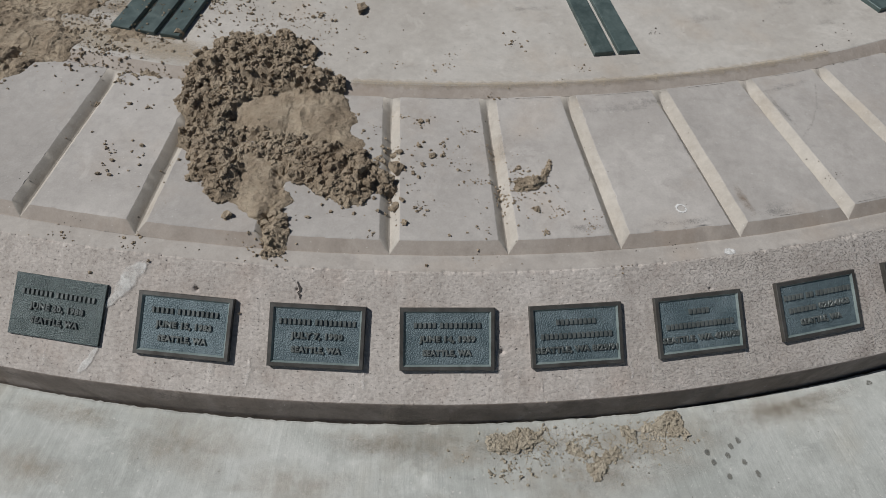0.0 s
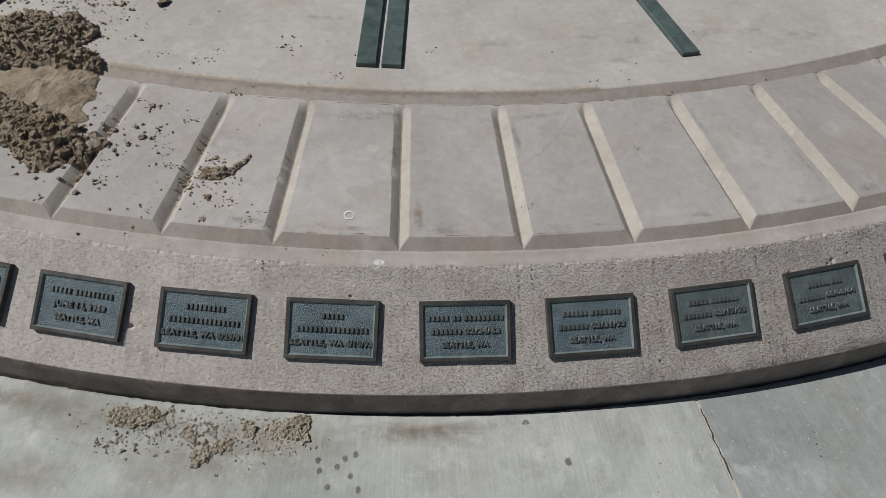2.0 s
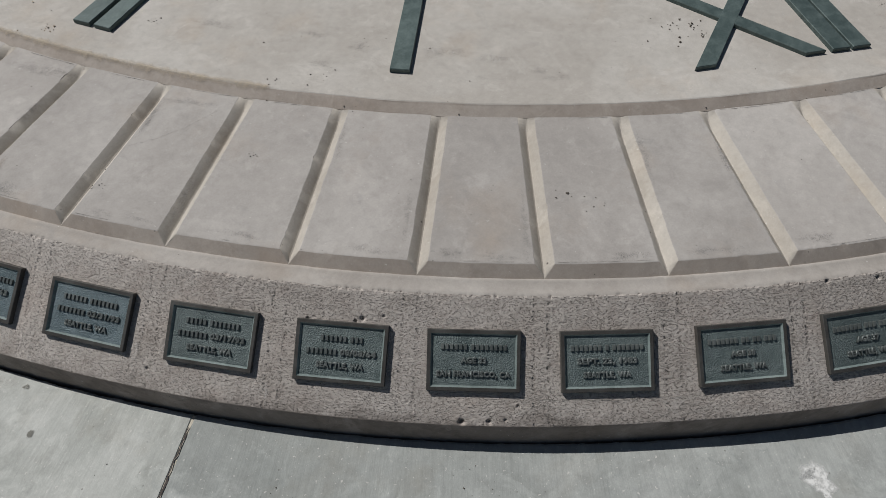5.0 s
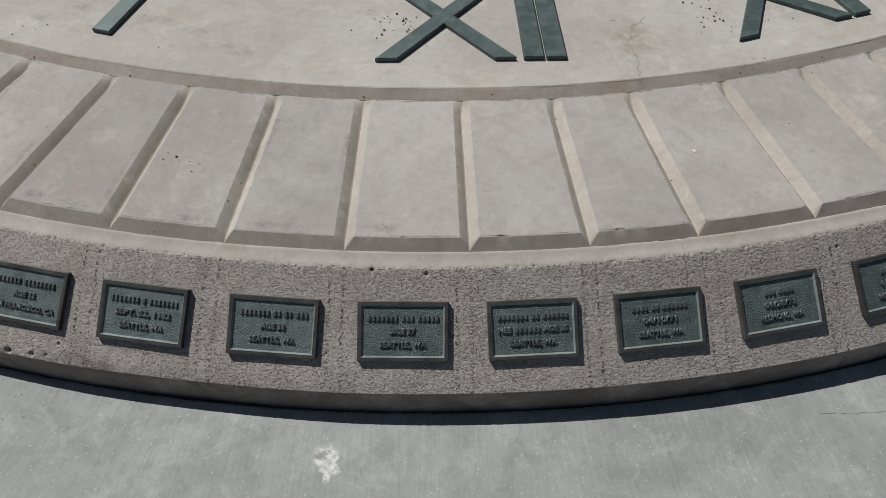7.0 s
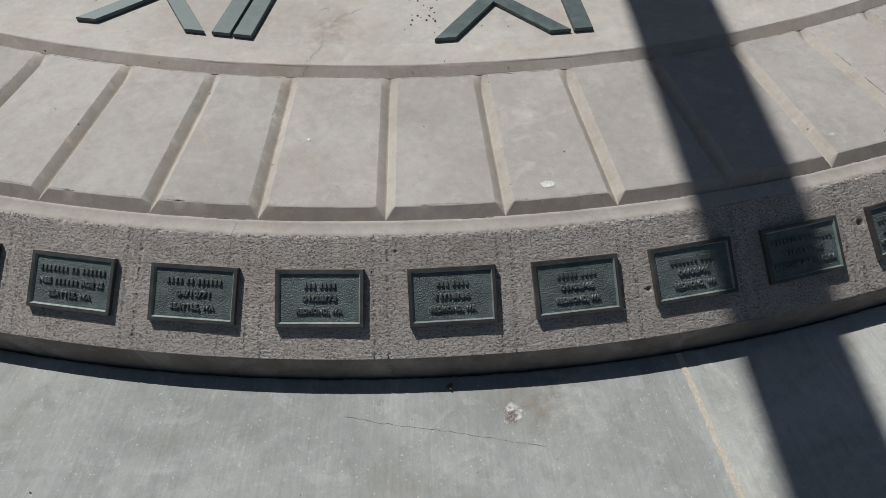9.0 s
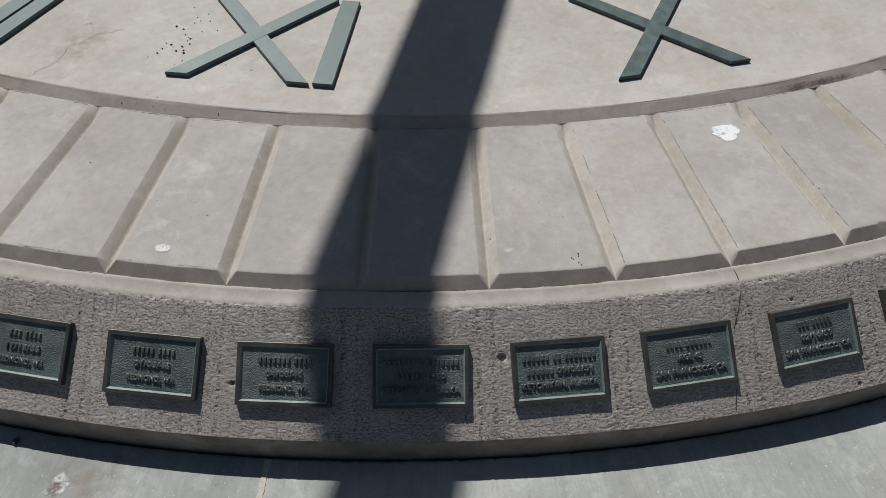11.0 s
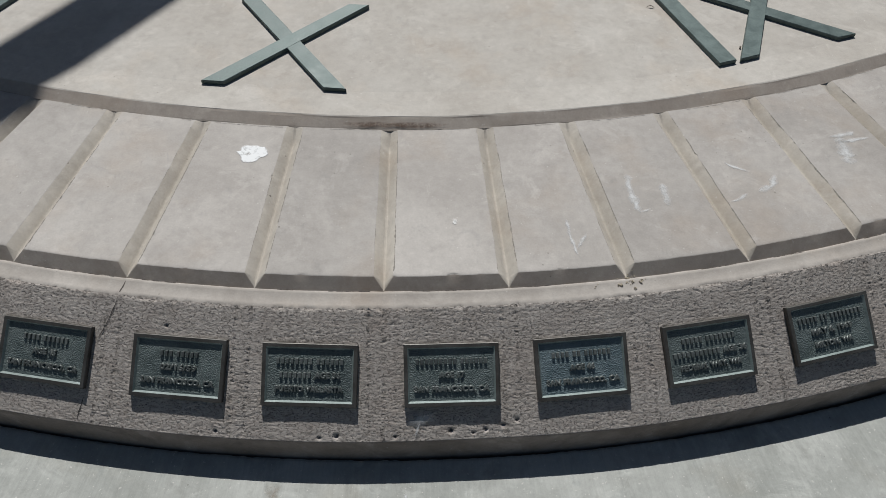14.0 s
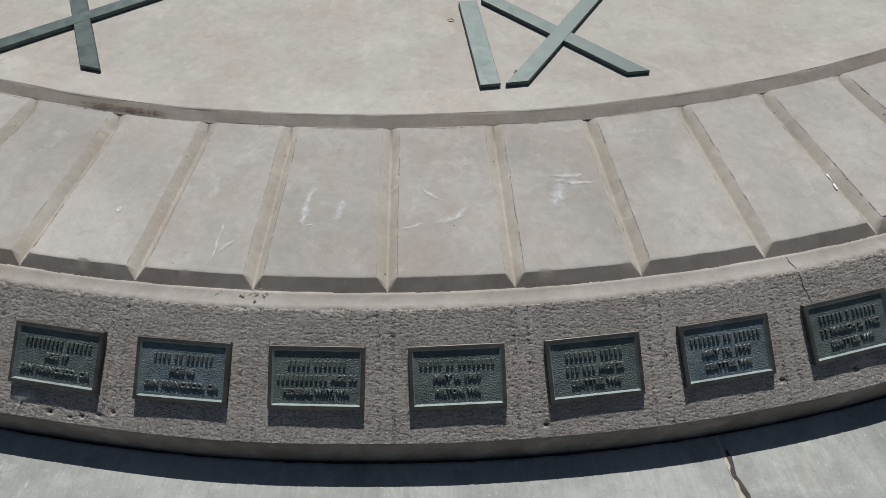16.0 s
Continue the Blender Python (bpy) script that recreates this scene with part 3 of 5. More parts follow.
def panel(k):
    """One cast panel: flat top, worn arrises, side slopes to the groove bottoms, bevelled outer edge."""
    fine = -5 <= k <= 36
    gi0, gi1 = groove_angle(k - 1, True), groove_angle(k, True)
    go0, go1 = groove_angle(k - 1), groove_angle(k)
    ri = R_DISC_FOOT - 0.02
    radii = [ri + (R_PAN - 0.003 - ri) * i / (90 if fine else 6) for i in range(91 if fine else 7)]
    radii += [R_PAN - 0.0006, R_PAN + 0.0012, R_PAN + 0.004, R_PAN_FOOT - 0.004, R_PAN_FOOT]
    inner = 24 if fine else 5
    # columns: how far from a groove's middle towards its arris, then across the top
    side = (0.0, 0.15, 0.97, 1.0)
    verts, faces = [], []
    for i, r in enumerate(radii):
        f = (r - ri) / (R_PAN_FOOT - ri)
        g0, g1 = gi0 + (go0 - gi0) * f, gi1 + (go1 - gi1) * f
        run_in = min(1.0, max(0.0, (r - R_DISC_FOOT) / 0.065))
        low = Z_PAN - 0.0243 * (0.06 + 0.94 * run_in * (2 - run_in))
        nick = 0.0022 * noise.noise((r * 9, k * 5.1, 4.0))
        top = Z_PAN
        if r > R_PAN - 0.002:
            top = Z_PAN - 0.0250 * max(0.0, min(1.0, (r - R_PAN) / (R_PAN_FOOT - R_PAN))) - (0.0004 if r < R_PAN else 0)
        if i == len(radii) - 1:
            low = Z_LEDGE + 0.0004
        row = []
        for end in (0, 1):
            half = GROOVE * max(0.02, (top - low) / (Z_PAN - low)) if top > low else 0.0005
            wob = 0.0016 * noise.noise((r * 14, k * 2.3 + end, 1.0)) + 0.0009 * noise.noise((r * 60, k * 2.3, end))
            bite = max(0.0, noise.noise((r * 60, k * 3.7, end * 5.0)) + 0.5 * noise.noise((r * 9, k, end)) - 0.35) * 0.006 * (1 if top > low + 0.004 else 0)
            pts = []
            for q in side:
                d = half * q + (bite if q == 1.0 else 0) + wob * q
                z = low + (top - low) * q - (0.0005 + 0.5 * bite if q == 1.0 else 0)
                if q == 0.0:
                    d = -0.0010
                    z += 0.0010 + 0.0008 * noise.noise((r * 40, k, 2.0))
                pts.append((d, max(z, low if top > low else top)))
            pts.append((half + wob + bite + 0.0010, top))
            row.append(pts)
        a_lo, a_hi = g0 + row[0][-1][0] / r, g1 - row[1][-1][0] / r
        line = [(g0 + d / r, z) for d, z in row[0]]
        for j in range(1, inner):
            a = a_lo + (a_hi - a_lo) * j / inner
            line.append((a, top + 0.0010 * noise.noise((r * 5, a * 20, 1.0))))
        line += [(g1 - d / r, z) for d, z in reversed(row[1])]
        for a, z in line:
            rim = 0.0
            if r > R_PAN - 0.01:
                rim = 0.0016 * noise.noise((a * 90, 3.0, k)) - 0.012 * max(0.0, noise.noise((a * 150, 8.0, k * 1.3)) - 0.34) * (1 if R_PAN - 0.003 < r < R_PAN + 0.004 else 0)
            verts.append(pol(r + rim, a, z))
    w = len(line)
    faces = grid_faces(len(radii), w)
    ob = mesh_object("panel", verts, faces, M_PANEL, dial, True)
    ob.data.materials.append(M_GROOVE)
    ob.data.materials.append(M_BEVEL)
    for q, poly in enumerate(ob.data.polygons):
        j = q % (w - 1)
        if j < 3 or j > w - 5:
            poly.material_index = 1
        elif q // (w - 1) > len(radii) - 5:
            poly.material_index = 2
    # sharp along the arrises, the groove bottoms and the bevel
    cols, last = {1, 3, 4, w - 2, w - 4, w - 5}, len(radii)
    for e in ob.data.edges:
        va, vb = e.vertices
        if (va % w == vb % w and va % w in cols) or (va // w == vb // w and va // w in (last - 5, last - 4, last - 1)):
            e.use_edge_sharp = True
    ob.data.update()
    if 22 <= k <= 36:
        arris_line(k, gi0, go0, 0, 0.0030, 0.7)
        arris_line(k, gi1, go1, 1, 0.0012, 0.35)


# ---- pavement slabs round the platform ----
pavement = tagged(new("pavement"), "pale grey concrete paving slabs round the sundial curb", "pavement", kind="structure")
JOINTS = [-3.2, 7.837, 18.873, 29.92, 40.96, 52.0, 63.0, 74.0, 84.0]


def slab(k0, k1):
    gap = 0.0052
    radii = [R_FOOT + 0.005, R_FOOT + 0.011, 4.95, 5.2, 5.6, 6.5, 8.0, 9.994, 10.0]
    cols = max(8, int((k1 - k0) * D / radians(0.12)))
    verts = []
    for i, r in enumerate(radii):
        for j in range(-1, cols + 2):
            f = min(max(j, 0), cols) / cols
            a = k0 * D + (k1 - k0) * D * f
            a += gap / r * (1 - 2 * f) * (1 if 0 < j < cols else (0.55 if j in (-1, cols + 1) else 1.0)) if j in (-1, 0, cols, cols + 1) else 0
            rim = i in (0, len(radii) - 1) or j in (-1, cols + 1)
            rr = r + (0.0022 * noise.noise((a * 90, 7.0, 0)) + 0.0030 * noise.noise((a * 420, 2.0, 0)) if i < 2 else 0)
            verts.append(pol(rr, a, -0.003 if rim else 0.0))
    w = cols + 3
    faces = grid_faces(len(radii), w)
    n = len(verts)
    border = [j for j in range(w)] + [i * w + w - 1 for i in range(1, len(radii))] + [(len(radii) - 1) * w + j for j in range(w - 2, -1, -1)] + [i * w for i in range(len(radii) - 2, 0, -1)]
    for b in border:
        verts.append(Vector((verts[b].x, verts[b].y, -0.03)))
    m = len(border)
    for q in range(m):
        faces.append((border[q], border[(q + 1) % m], n + (q + 1) % m, n + q))
    mesh_object("slab", verts, faces, {7.837: M_PAVE_GREY, 18.873: M_PAVE_MID, 29.92: M_PAVE_MID}.get(k0, M_PAVE), pavement, False, [(math.atan2(p.y, p.x) * 5.0, p.to_2d().length) for p in verts])


# ---- the leaning gnomon, out of view, that throws the broad shadow ----
def gnomon():
    foot, head, length, half = Vector((-1.65, -1.147, Z_FIELD)), radians(32.60), 8.74, 0.135
    axis = Vector((math.cos(radians(45.08)) * math.cos(head), math.cos(radians(45.08)) * math.sin(head), math.sin(radians(45.08))))
    g = tagged(new("gnomon"), "tall leaning grey steel gnomon of the sundial", "gnomon")
    g.matrix_world = Matrix.Translation(foot)
    side = axis.cross(Vector((0, 0, 1))).normalized()
    up = side.cross(axis).normalized()
    bm = bmesh.new()
    rings = []
    for d in (-0.25, 0.0, length - 0.05, length):
        s = half * (0.9 if d == length else 1.0)
        rings.append([bm.verts.new(axis * d + side * s * math.cos(q) + up * s * math.sin(q)) for q in [2 * math.pi * i / 48 for i in range(48)]])
    for a, b in zip(rings, rings[1:]):
        for i in range(48):
            bm.faces.new((a[i], a[(i + 1) % 48], b[(i + 1) % 48], b[i]))
    bm.faces.new(rings[-1])
    part("pole", bm, M_STEEL, g)
    bm = bmesh.new()
    bmesh.ops.create_cone(bm, cap_ends=True, segments=48, radius1=0.42, radius2=0.40, depth=0.06, matrix=Matrix.Translation((0, 0, 0.03)))
    part("base_plate", bm, M_STEEL, g)


# ---- bronze numerals on the disc ----
STROKE_W, NUM_LONG, NUM_T = 0.059, 0.43, 0.014
X_HALF = 0.2115


def prism(outline, z0, z1, bevel=0.002):
    """A flat plate from an outline, with a small chamfer round its top."""
    bm = bmesh.new()
    n = len(outline)
    cx, cy = sum(p[0] for p in outline) / n, sum(p[1] for p in outline) / n
    low = [bm.verts.new((x, y, z0)) for x, y in outline]
    mid = [bm.verts.new((x, y, z1 - bevel)) for x, y in outline]
    bm.faces.new(list(reversed(low)))
    for i in range(n):
        bm.faces.new((low[i], low[(i + 1) % n], mid[(i + 1) % n], mid[i]))
    top = bm.faces.new(mid)
    bm.normal_update()
    res = bmesh.ops.inset_region(bm, faces=[top], thickness=bevel, depth=0)
    for v in top.verts:
        v.co.z = z1
    return bm


def numeral(text, angle, out, us):
    """out: distance of its foot from the centre; us: for each stroke 'I' its middle, for each 'X' its middle, along the tangent."""
    ob = tagged(new("hour_numeral"), "raised green-bronze Roman numeral %s fixed to the concrete disc" % text, "numeral", "hour numerals of the sundial")
    a = radians(angle)
    ob.matrix_world = Matrix(((-math.sin(a), -math.cos(a), 0, 0), (math.cos(a), -math.sin(a), 0, 0), (0, 0, 1, Z_FIELD), (0, 0, 0, 1)))
    # local x along the tangent, local y towards the centre
    lo, hi = -out, -out + NUM_LONG
    for ch, u in zip(text, us):
        if ch == "I":
            h = STROKE_W / 2
            part("stroke", prism([(u - h, lo), (u + h, lo), (u + h, hi), (u - h, hi)], -0.003, NUM_T), M_NUMERAL, ob)
        else:
            q = 0.066
            part("stroke", prism([(u - X_HALF, lo), (u - X_HALF + q, lo), (u + X_HALF, hi), (u + X_HALF - q, hi)], -0.003, NUM_T), M_NUMERAL, ob)
            part("stroke", prism([(u + X_HALF - q, lo), (u + X_HALF, lo), (u - X_HALF + q, hi), (u - X_HALF, hi)], -0.0031, NUM_T - 0.0006), M_NUMERAL, ob)


# ---- plaques on the slope ----
PW, PH, PT = 0.212, 0.1385, 0.0118
S_MID = 0.1485


def box_bm(x0, x1, y0, y1, z0, z1, chamfer=0.0015):
    bm = bmesh.new()
    c = chamfer
    low = [bm.verts.new(p) for p in ((x0, y0, z0), (x1, y0, z0), (x1, y1, z0), (x0, y1, z0))]
    mid = [bm.verts.new(p) for p in ((x0, y0, z1 - c), (x1, y0, z1 - c), (x1, y1, z1 - c), (x0, y1, z1 - c))]
    top = [bm.verts.new(p) for p in ((x0 + c, y0 + c, z1), (x1 - c, y0 + c, z1), (x1 - c, y1 - c, z1), (x0 + c, y1 - c, z1))]
    bm.faces.new(list(reversed(low)))
    for a, b in ((low, mid), (mid, top)):
        for i in range(4):
            bm.faces.new((a[i], a[(i + 1) % 4], b[(i + 1) % 4], b[i]))
    bm.faces.new(top)
    return bm


def frame_bm(x, y, w, z0, z1, slope=0.0038):
    """A raised border: outer half sizes x, y, width w, with a sloping inner edge."""
    bm = bmesh.new()
    def loop(dx, z):
        return [bm.verts.new(p) for p in ((-x + dx, -y + dx, z), (x - dx, -y + dx, z), (x - dx, y - dx, z), (-x + dx, y - dx, z))]
    loops = [loop(0, z0), loop(0, z1 - 0.0012), loop(0.0012, z1), loop(w - slope, z1), loop(w, 0.0062)]
    for a, b in zip(loops, loops[1:]):
        for i in range(4):
            bm.faces.new((a[i], a[(i + 1) % 4], b[(i + 1) % 4], b[i]))
    return bm


LETTERS = {}


def letter_mesh(text, width):
    if text not in LETTERS:
        cu = bpy.data.curves.new("letters", "FONT")
        cu.body, cu.size, cu.extrude, cu.bevel_depth, cu.bevel_resolution, cu.offset, cu.resolution_u = text, 0.0172, 0.0017, 0.0009, 0, 0.0003, 2
        cu.space_character = 1.08
        cu.align_x, cu.align_y = "CENTER", "CENTER"
        tmp = bpy.data.objects.new("letters", cu)
        scene.collection.objects.link(tmp)
        me = bpy.data.meshes.new_from_object(tmp.evaluated_get(bpy.context.evaluated_depsgraph_get()))
        bpy.data.objects.remove(tmp)
        xs = [v.co.x for v in me.vertices]
        s = width / (max(xs) - min(xs))
        mid = (max(xs) + min(xs)) / 2
        for v in me.vertices:
            v.co.x = (v.co.x - mid) * s
        me.materials.append(M_LETTER)
        LETTERS[text] = me
    return LETTERS[text]


CH = 0.0105                       # a letter's average width


def bars_bm(width):
    """A word as a row of plain upright bars."""
    bm = bmesh.new()
    n = max(1, round(width / CH))
    for i in range(n):
        x0 = -width / 2 + width * i / n + 0.0013
        x1 = -width / 2 + width * (i + 1) / n - 0.0013
        lo = [bm.verts.new(p) for p in ((x0, -0.0066, -0.001), (x1, -0.0066, -0.001), (x1, 0.0066, -0.001), (x0, 0.0066, -0.001))]
        hi = [bm.verts.new(p) for p in ((x0 + 0.0012, -0.0054, 0.0041), (x1 - 0.0012, -0.0054, 0.0041), (x1 - 0.0012, 0.0054, 0.0041), (x0 + 0.0012, 0.0054, 0.0041))]
        for j in range(4):
            bm.faces.new((lo[j], lo[(j + 1) % 4], hi[(j + 1) % 4], hi[j]))
        bm.faces.new(hi)
    return bm


PLATE = FRAME = PLATE_BLUE = None
BLUISH = (0, 1, 2, 3, 4, 5, 6, 7, 26, 30)   # plaques with a bluer patina
LINE_Y = (0.0300, -0.0010, -0.0320)


def plaque(k, lines, dk=0.0, tilt=0.0):
    global PLATE, FRAME, PLATE_BLUE
    a = (k + dk) * D
    r, z = R_LEDGE + (R_NOSE - R_LEDGE) * S_MID / SLOPE, Z_LEDGE + (Z_NOSE - Z_LEDGE) * S_MID / SLOPE
    tang = Vector((-math.sin(a), math.cos(a), 0))
    nrm = Vector((NR * math.cos(a), NR * math.sin(a), NZ))
    upv = nrm.cross(tang)
    m = Matrix.Identity(4)
    for c, vec in enumerate((tang, upv, nrm)):
        for row in range(3):
            m[row][c] = vec[row]
    m.translation = pol(r, a, z)
    ob = tagged(new("memorial_plaque"), "small dark green bronze plaque with raised border on the rough curb", "plaque", "plaques round the curb")
    ob.matrix_world = m @ pose(0, 0, 0, 0, 0, tilt)
    if PLATE is None:
        PLATE = part("plate", box_bm(-PW / 2, PW / 2, -PH / 2, PH / 2, -0.005, 0.0066, 0.0008), M_FIELD, ob, "stippled blue-green field").data
        FRAME = part("border", frame_bm(PW / 2 + 0.0006, PH / 2 + 0.0006, 0.0125, -0.0045, PT), M_RIM, ob, "raised dark border").data
        FRAME.materials.append(M_LIP)
        for q in range(12, 16):
            FRAME.polygons[q].material_index = 1
        PLATE_BLUE = PLATE.copy()
        PLATE_BLUE.materials[0] = M_FIELD_BLUE
        bpy.data.objects[ob.children[0].name].data = PLATE_BLUE
    else:
        for nm, me in (("plate", PLATE_BLUE if k in BLUISH else PLATE), ("border", FRAME)):
            p = new(nm, me)
            p.parent = ob
            p["label"] = "stippled blue-green field" if nm == "plate" else "raised dark border"
    for y, line in zip(LINE_Y, lines):
        x = -sum(w for _, w in line) / 2 - 0.006 * (len(line) - 1) / 2
        for word, w in line:
            if word:
                p = new("lettering", letter_mesh(word, w))
                p.location = (x + w / 2, y, 0.0080)
                p.parent = ob
            else:
                bar = part("letter_bar", bars_bm(w), M_LETTER, ob)
                bar.location = (x + w / 2, y, 0.0066)
            x += w + 0.006




def words(text):
    """'#n' stands for a bar as wide as n letters; the other words are set as they read."""
    out, run = [], []
    for w in text.split():
        if w.startswith("#"):
            if run:
                out.append((" ".join(run), sum(len(q) for q in run) * CH + (len(run) - 1) * 0.006))
                run = []
            out.append(("", int(w[1:]) * CH))
        else:
            run.append(w)
    if run:
        out.append((" ".join(run), sum(len(q) for q in run) * CH + (len(run) - 1) * 0.006))
    return out


PLAQUES = """#7 #9|JUNE 20, 1988|SEATTLE, WA
#5 #9|JUNE 15, 1983|SEATTLE, WA
#7 #9|JULY 7, 1990|SEATTLE, WA
#5 #9|JUNE 14, 1959|SEATTLE, WA
#9|#16|SEATTLE, WA 8/29/91
#5|#16|SEATTLE, WA 4/10/93
#5 #2 #9|#7 02/24/63|SEATTLE, WA
#6 #7|#7 03/31/93|SEATTLE, WA
#5 #7|#7 03/17/93|SEATTLE, WA
#6 #3|#7 08/08/64|SEATTLE, WA
#6 #8|AGE 33|SAN FRANCISCO, CA
#7 #1 #7|SEPT. 23, 1983|SEATTLE, WA
#7 #2 #2 #3|AGE 38|SEATTLE, WA
#7 #3 #5|AGE 37|SEATTLE, WA
#7 #2 #6|NEE #6 AGE 35|SEATTLE, WA
#4 #2 #6|04/10/71|SEATTLE, WA
#3 #4|01/28/73|REDMOND, WA
#3 #4|11/18/86|REDMOND, WA
#5 #4|01/08/46|REDMOND, WA
#7 #4|04/08/46|REDMOND, WA
#7 #1 #7|#6 1960|KETCHIKAN, ALASKA
#6 #2 #7|#6 09/06/51|KETCHIKAN, ALASKA
#4 #6|AGE 45|SAN FRANCISCO, CA
#3 #5|02/16/59|SAN FRANCISCO, CA
#8 #6|#7 AGE 36|PUERTO VALLARTA
#9 #6|AGE 17|SAN FRANCISCO, CA
#4 #2 #6|AGE 46|SAN FRANCISCO, CA
#5 #7|#11 AGE 36|FEDERAL WAY, WA
#5 #2 #8|MAY 6, 1969|MILTON, WA
#7 #5|#3 #3 AGE 28|SEATTLE, WA
#7 #2 #6|MAY 10, 1990|SEATTLE, WA
#6 #1 #6|#2 MARCH 2, 1962|SEATTLE, WA
#6 #6|#6|#7 #2""".split("\n")
P_SHIFT = {0: 0.189, 1: 0.14, 2: 0.107, 3: 0.055, 4: 0.016, 5: -0.019, 6: -0.013, 7: -0.033, 8: -0.024, 9: -0.021, 10: -0.028, 11: -0.033, 17: 0.044, 18: 0.039, 19: 0.013, 21: 0.012, 23: 0.031, 25: 0.035, 27: -0.015}


# ---- sand ----
def base_height(r, a, grooves=1.0):
    """Height of the platform's surface under a point."""
    z = np.where(r < R_DISC, Z_FIELD + (Z_DISC - Z_FIELD) * np.clip((r - R_FIELD) / (R_DISC - R_FIELD), 0, 1), np.where(r < R_DISC_FOOT, Z_DISC + (Z_PAN - Z_DISC) * (r - R_DISC) / (R_DISC_FOOT - R_DISC), Z_PAN))
    k = np.round(a / D - 0.5)
    off = np.zeros_like(r)
    for q in np.unique(k):
        f = np.clip((r - R_DISC_FOOT) / (R_PAN_FOOT - R_DISC_FOOT), 0, 1)
        c = groove_angle(int(q), True) * (1 - f) + groove_angle(int(q)) * f
        d = np.abs(a - c) * r
        off = np.maximum(off, np.clip(1 - d / GROOVE, 0, 1) * 0.0243)
    z = z - np.where((r > R_DISC_FOOT) & (r < R_PAN_FOOT), off, 0) * grooves
    z = np.where(r > R_PAN, np.minimum(z, Z_PAN - (r - R_PAN) / (R_PAN_FOOT - R_PAN) * 0.025), z)
    z = np.where(r > R_PAN_FOOT, Z_LEDGE, z)
    z = np.where(r > R_LEDGE, Z_LEDGE - (r - R_LEDGE) * NR / NZ, z)
    return np.where(r > R_NOSE + 0.003, 0.0, z)


def inside(px, py, poly):
    """Signed distance to a polygon, positive inside."""
    best = np.full(px.shape, 1e9)
    odd = np.zeros(px.shape, bool)
    for (x0, y0), (x1, y1) in zip(poly, poly[1:] + poly[:1]):
        ex, ey = x1 - x0, y1 - y0
        t = np.clip(((px - x0) * ex + (py - y0) * ey) / (ex * ex + ey * ey), 0, 1)
        best = np.minimum(best, np.hypot(px - x0 - t * ex, py - y0 - t * ey))
        cross = ((y0 > py) != (y1 > py)) & (px < (x1 - x0) * (py - y0) / (y1 - y0 + 1e-12) + x0)
        odd ^= cross
    return np.where(odd, best, -best)


def lump_mesh():
    bm = bmesh.new()
    bmesh.ops.create_icosphere(bm, subdivisions=2, radius=1.0)
    bv = np.array([v.co[:] for v in bm.verts])
    bf = np.array([[v.index for v in f.verts] for f in bm.faces])
    bm.free()
    return bv, bf


LUMP_V, LUMP_F = lump_mesh()


def lumps(places, seed):
    """Rough crumbs at (x, y, z, size), joined."""
    rng = np.random.default_rng(seed)
    V, F = [], []
    for n, (x0, y0, z0, size) in enumerate(places):
        q = rng.random(3) * 50
        b = LUMP_V
        swell = 1 + 1.25 * (vnoise(b[:, 0] * 1.5 + q[0], b[:, 1] * 1.5 + q[1], seed) - 0.5) + 0.9 * (vnoise(b[:, 2] * 2.6 + q[2], b[:, 0] * 2.6 + q[0], seed + 1) - 0.5) + 0.4 * (rng.random(len(b)) - 0.5)
        p = b * swell[:, None] * size * np.array([1, 0.75 + 0.5 * rng.random(), 0.7])
        t = rng.random() * 6.28
        V.append(np.stack([p[:, 0] * math.cos(t) - p[:, 1] * math.sin(t) + x0, p[:, 0] * math.sin(t) + p[:, 1] * math.cos(t) + y0, p[:, 2] + z0], 1))
        F.append(LUMP_F + n * len(b))
    return np.concatenate(V).tolist(), np.concatenate(F).tolist()


